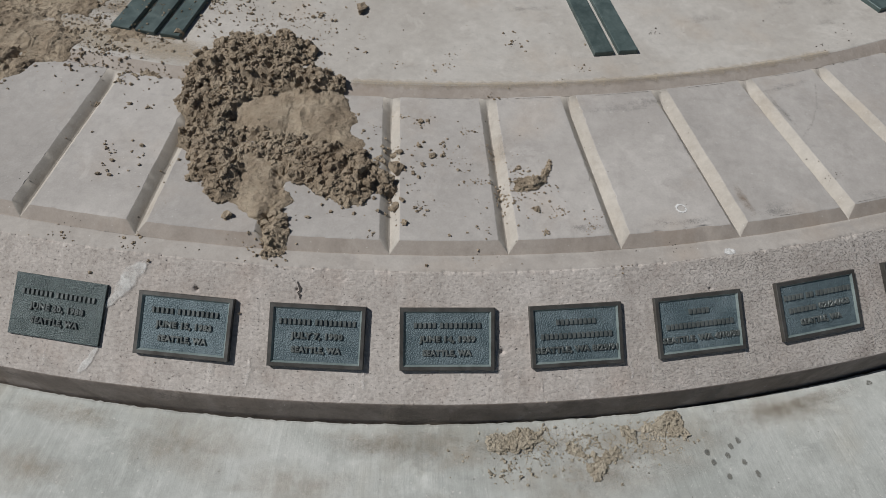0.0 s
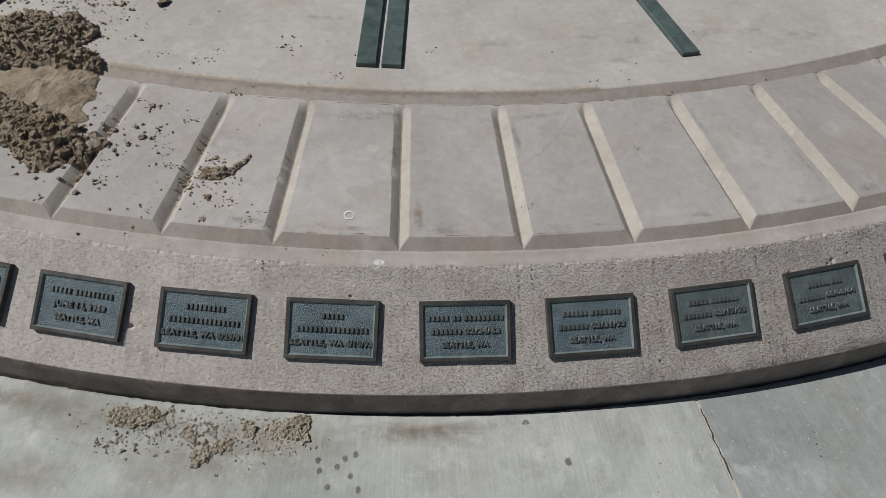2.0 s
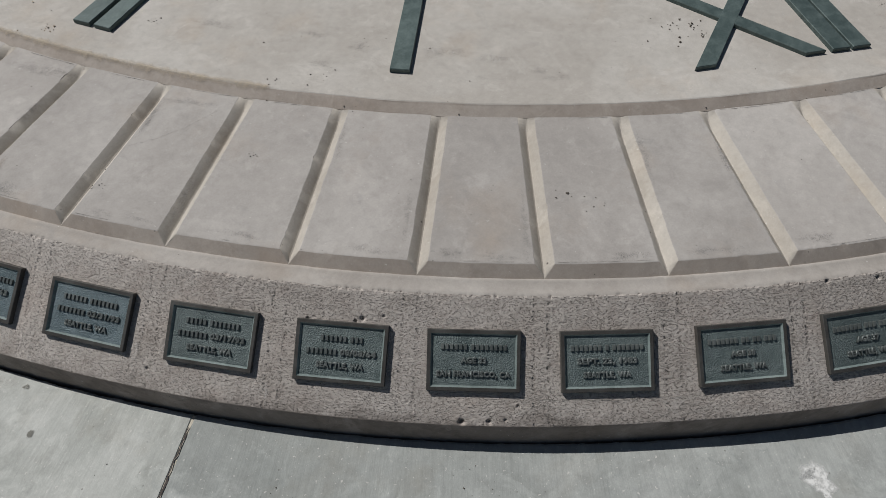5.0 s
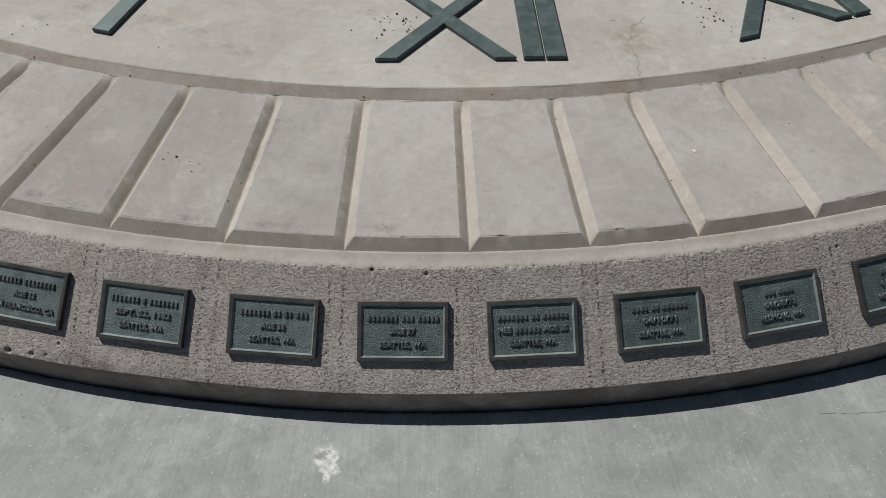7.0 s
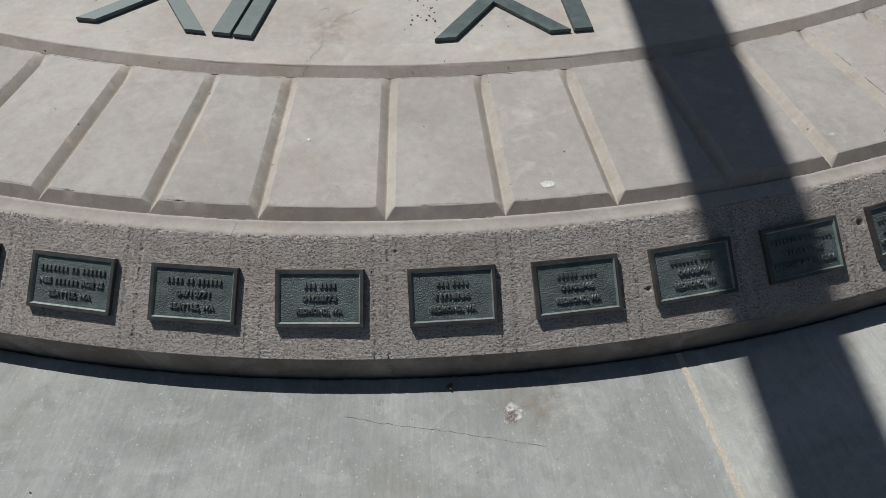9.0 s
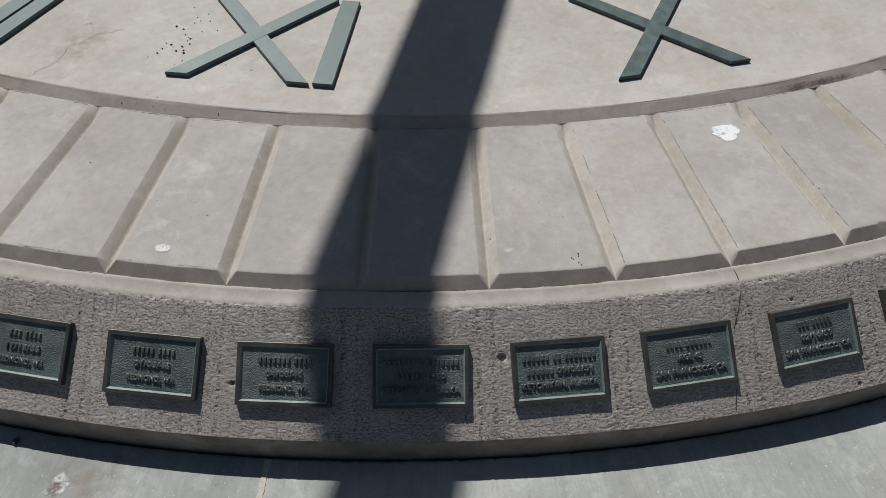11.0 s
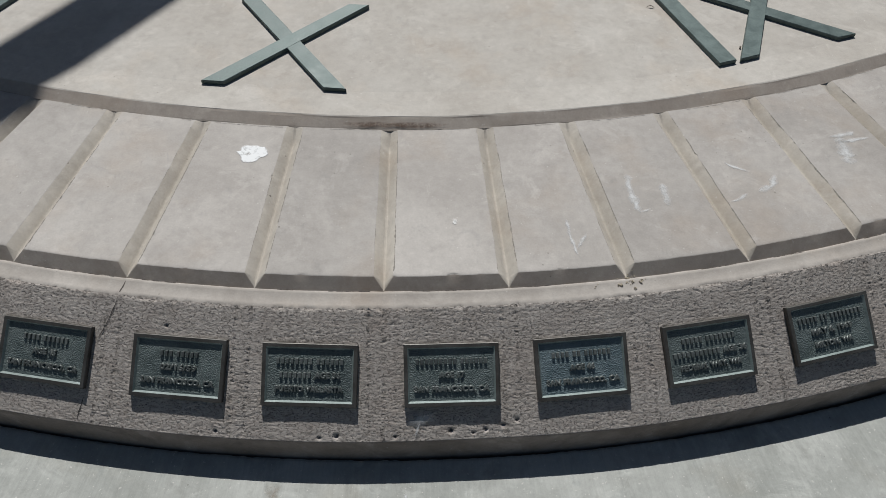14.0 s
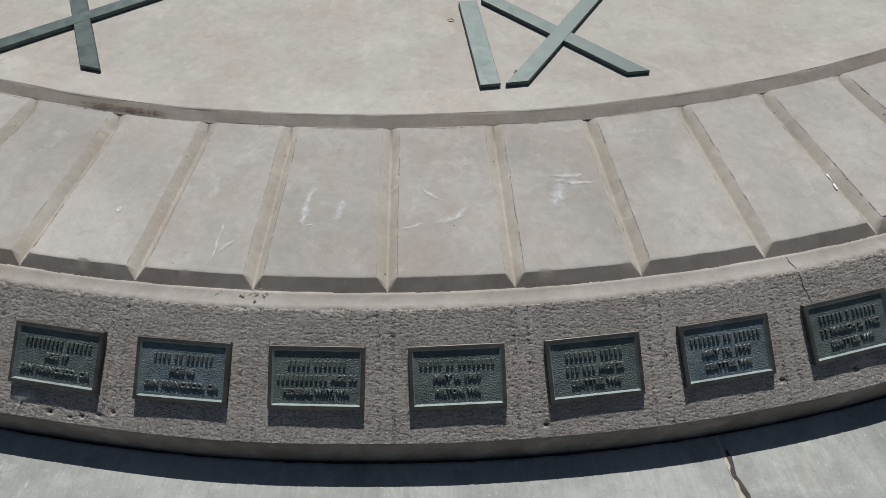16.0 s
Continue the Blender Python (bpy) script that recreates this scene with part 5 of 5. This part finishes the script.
# white smear run down the slope
for i, (path, w) in enumerate((([(0.80, 4.574), (0.72, 4.590), (0.63, 4.622)], 0.050), ([(0.69, 4.602), (0.60, 4.638), (0.52, 4.662)], 0.028), ([(0.52, 4.735), (0.48, 4.76), (0.41, 4.786)], 0.020))):
    ribbon("lime_smear", path, w, M_LIME, "white lime smear running down the rough curb", "stain", lift=0.003, jitter=0.002, seed=70 + i)
blot("bird_dropping", 24.80, 4.757, 0.045, 0.030, M_CHALK, "white splatter on the curb below a plaque", "bird dropping", 60, lift=0.003, ragged=0.9)
ribbon("bird_dropping", [(24.80, 4.762), (24.76, 4.79)], 0.008, M_CHALK, "white run on the curb below a plaque", "bird dropping", lift=0.003, seed=5)
# pale mineral runs on the lower slope
rng = random.Random(77)
for i, k in enumerate((0.15, 1.35, 1.62, 2.45, 2.98, 3.18, 3.42, 3.58, 4.01, 4.22, 4.41, 4.58, 4.93, 5.32, 5.95, 6.42, 6.61, 7.38, 8.45)):
    top = rng.uniform(4.70, 4.735)
    ribbon("mineral_run", [(k, top), (k + rng.uniform(-0.02, 0.02), top + 0.03), (k + rng.uniform(-0.02, 0.02), top + rng.uniform(0.04, 0.065))], rng.uniform(0.010, 0.022), M_RUN, "pale mineral run on the rough curb slope", "stain", lift=0.0022, jitter=0.001, seed=200 + i, group="mineral runs on the curb")
blot("pavement_scuff", 24.69, 4.894, 0.010, 0.030, M_CHALK, "small white scuff on the pavement slab", "scuff", 95, ragged=0.5)
blot("pavement_scuff", 24.94, 4.917, 0.014, 0.030, M_CHALK, "small white scuff on the pavement slab", "scuff", 96, ragged=0.7)
ribbon("water_mark", [(6.584, 4.244), (6.823, 4.197), (7.038, 4.134), (7.258, 4.047)], 0.010, M_WATER, "faint curved grey water mark on a panel", "stain", seed=6)
ribbon("paint_chip", [(31.510, 4.302), (31.46, 4.335), (31.405, 4.372)], 0.020, M_PAINT, "white paint chip on a groove's worn edge", "paint mark", lift=0.003, jitter=0.002, seed=19)
blot("rust_stain", 20.60, 4.652, 0.016, 0.014, M_SOOT, "rusty blow hole in the rough curb", "stain", 61, lift=0.0015, ragged=0.5)


def dry_leaf(k, r, length, turn):
    """A small curled leaf: thick in the middle, pointed, arched."""
    bm = bmesh.new()
    rows = []
    for i in range(9):
        f = i / 8
        w = 0.0026 * math.sin(math.pi * (0.08 + 0.84 * f))
        x, y, z = (f - 0.5) * length, 0.004 * math.sin(2.4 * f), 0.0018 + 0.0045 * math.sin(math.pi * f)
        rows.append([bm.verts.new((x, y + s * w, z + h)) for s, h in ((-1, 0.0012), (0, 0), (1, 0.0012), (0, 0.0010))])
    for p, q in zip(rows, rows[1:]):
        for c in range(4):
            bm.faces.new((p[c], p[(c + 1) % 4], q[(c + 1) % 4], q[c]))
    for row in (rows[0], rows[-1]):
        bm.faces.new(row)
    bmesh.ops.recalc_face_normals(bm, faces=bm.faces)
    ob = part("dry_leaf", bm, M_GRIT, None)
    ob.matrix_world = Matrix.Translation(surface_point(k, r, -0.0012)) @ pose(0, 0, 0, 0, 0, turn)
    tagged(ob, "small dark curled dry leaf on the smooth disc", "leaf", "dry leaves on the disc")


dry_leaf(28.17, 3.506, 0.026, 170)
dry_leaf(28.871, 3.777, 0.018, 60)
# chalk strokes
CHALK_LABEL = "faint white chalk stroke on a grey concrete panel"
for i, (wide, path) in enumerate(((0.009, [(26.082, 4.335), (26.075, 4.39), (26.092, 4.447)]), (0.010, [(26.112, 4.426), (26.16, 4.405), (26.225, 4.383)]),
                                  (0.022, [(26.786, 4.203), (26.75, 4.24), (26.742, 4.275), (26.743, 4.335)]), (0.012, [(26.743, 4.335), (26.863, 4.327)]), (0.020, [(27.058, 4.250), (27.022, 4.325)]),
                                  (0.010, [(27.583, 4.342), (27.68, 4.337), (27.78, 4.325)]), (0.020, [(27.89, 4.324), (28.034, 4.315), (28.09, 4.30), (28.141, 4.280)]), (0.011, [(27.762, 4.209), (27.821, 4.231), (27.941, 4.254)]),
                                  (0.018, [(28.972, 4.191), (29.10, 4.196), (29.259, 4.196)]), (0.014, [(28.98, 4.213), (29.15, 4.222), (29.337, 4.225)]), (0.040, [(29.062, 4.200), (28.99, 4.25), (28.928, 4.297)]))):
    ribbon("chalk_stroke", path, wide * 1.25, M_CHALK, CHALK_LABEL, "chalk mark", jitter=0.001, seed=20 + i, group="chalk strokes on the panels")
for i, path in enumerate(([(29.945, 4.845), (29.948, 4.88), (29.935, 4.905), (29.952, 4.95), (29.958, 5.03)], [(7.838, 4.84), (7.834, 4.92), (7.84, 5.02)])):
    ribbon("joint_crack", path, 0.011 if i == 0 else 0.004, M_CRACK, "dark broken edge along a slab joint", "crack", jitter=0.003, seed=60 + i)
# hairline cracks
CRACK_LABEL = "hairline crack in the concrete"
for i, path in enumerate(([(15.55, 3.985), (15.60, 3.93), (15.68, 3.85), (15.66, 3.78), (15.85, 3.70), (16.1, 3.655)],
                          [(22.50, 4.515), (22.50, 4.56)], [(22.50, 4.56), (22.46, 4.60), (22.38, 4.64)], [(22.33, 4.75), (22.31, 4.792)],
                          [(30.66, 4.515), (30.68, 4.56), (30.72, 4.60), (30.76, 4.628)],
                          [(15.28, 4.515), (15.26, 4.57), (15.27, 4.65), (15.21, 4.72), (15.20, 4.79)],
                          [(16.18, 4.904), (16.6, 4.93), (17.0, 4.951), (17.66, 5.002)], [(16.47, 4.855), (16.44, 4.875), (16.46, 4.885)],
                          [(3.75, 4.75), (3.76, 4.79)],
                          [(5.673, 4.735), (5.659, 4.776), (5.648, 4.793)], [(1.936, 4.580), (1.962, 4.592), (1.948, 4.600), (1.968, 4.610)], [(10.3, 4.745), (10.6, 4.748), (11.1, 4.75), (11.6, 4.747)])):
    ribbon("hairline_crack", path, 0.0050 if i == 10 else (0.0024 if i in (1, 2, 3, 4) else 0.0011 if i in (0, 5) else 0.0008), M_CRACK if i in (1, 2, 3, 4, 10) else M_HAIR, CRACK_LABEL, "crack", lift=0.0016 if 4.57 < path[-1][1] < 4.80 else 0.0008, jitter=0.005 if i == 0 else 0.002, seed=40 + i, group="hairline cracks")
clods("dark_grit", [(12.75, 3.60, 0.25, 0.05, 34, 0.0015, 0.005), (16.95, 3.68, 0.18, 0.07, 26, 0.0015, 0.005), (10.87, 4.29, 0.16, 0.02, 10, 0.0012, 0.004), (17.6, 3.72, 0.35, 0.08, 12, 0.001, 0.0035),
                    (12.5, 3.985, 5.0, 0.008, 30, 0.0008, 0.003), (21.24, 4.457, 0.03, 0.01, 6, 0.0015, 0.004), (10, 4.3, 6.0, 0.15, 60, 0.0008, 0.0025), (8, 3.75, 4.5, 0.12, 50, 0.0008, 0.003),
                    (6.0, 4.51, 4.0, 0.006, 40, 0.0007, 0.0024), (17.0, 4.83, 0.02, 0.004, 1, 0.008, 0.009), (6, 4.95, 4, 0.09, 40, 0.0008, 0.003)], "scattered dark grit and soil crumbs", 9, M_GRIT)

for k in range(-20, 76):
    panel(k)


def rim_line(radius, z, k0, k1, width, gate, seed, material=M_HAIR, inner=True):
    """A broken dark line along one edge of the ring."""
    rng = random.Random(seed)
    n = int((k1 - k0) * 40)
    verts, faces, on = [], [], True
    for i in range(n + 1):
        a = (k0 + (k1 - k0) * i / n) * D
        if rng.random() < 0.10:
            on = rng.random() < gate
        near = min(abs(a - groove_angle(q, inner)) for q in (math.floor(a / D), math.floor(a / D) + 1, math.floor(a / D) - 1)) * radius
        if near < GROOVE + 0.006:
            on = False
        r = radius + 0.0010 * noise.noise((a * 120, seed, 0.0))
        w = width * (0.25 + rng.random()) / 2
        verts.extend((pol(r - w, a, z), pol(r + w, a, z)))
        if i and on:
            q = len(verts)
            faces.append((q - 4, q - 3, q - 1, q - 2))
    mesh_object("edge_crack", verts, faces, material, dial)


rim_line(R_DISC_FOOT + 0.003, Z_PAN + 0.0012, -4, 35, 0.0012, 0.7, 5)
rim_line(R_PAN - 0.0035, Z_PAN + 0.0012, 5, 20, 0.0007, 0.5, 6, M_HAIR, False)
rim_line(R_PAN_FOOT + 0.0012, Z_LEDGE + 0.0014, 15, 34, 0.0018, 0.45, 7, M_CRACK, False)
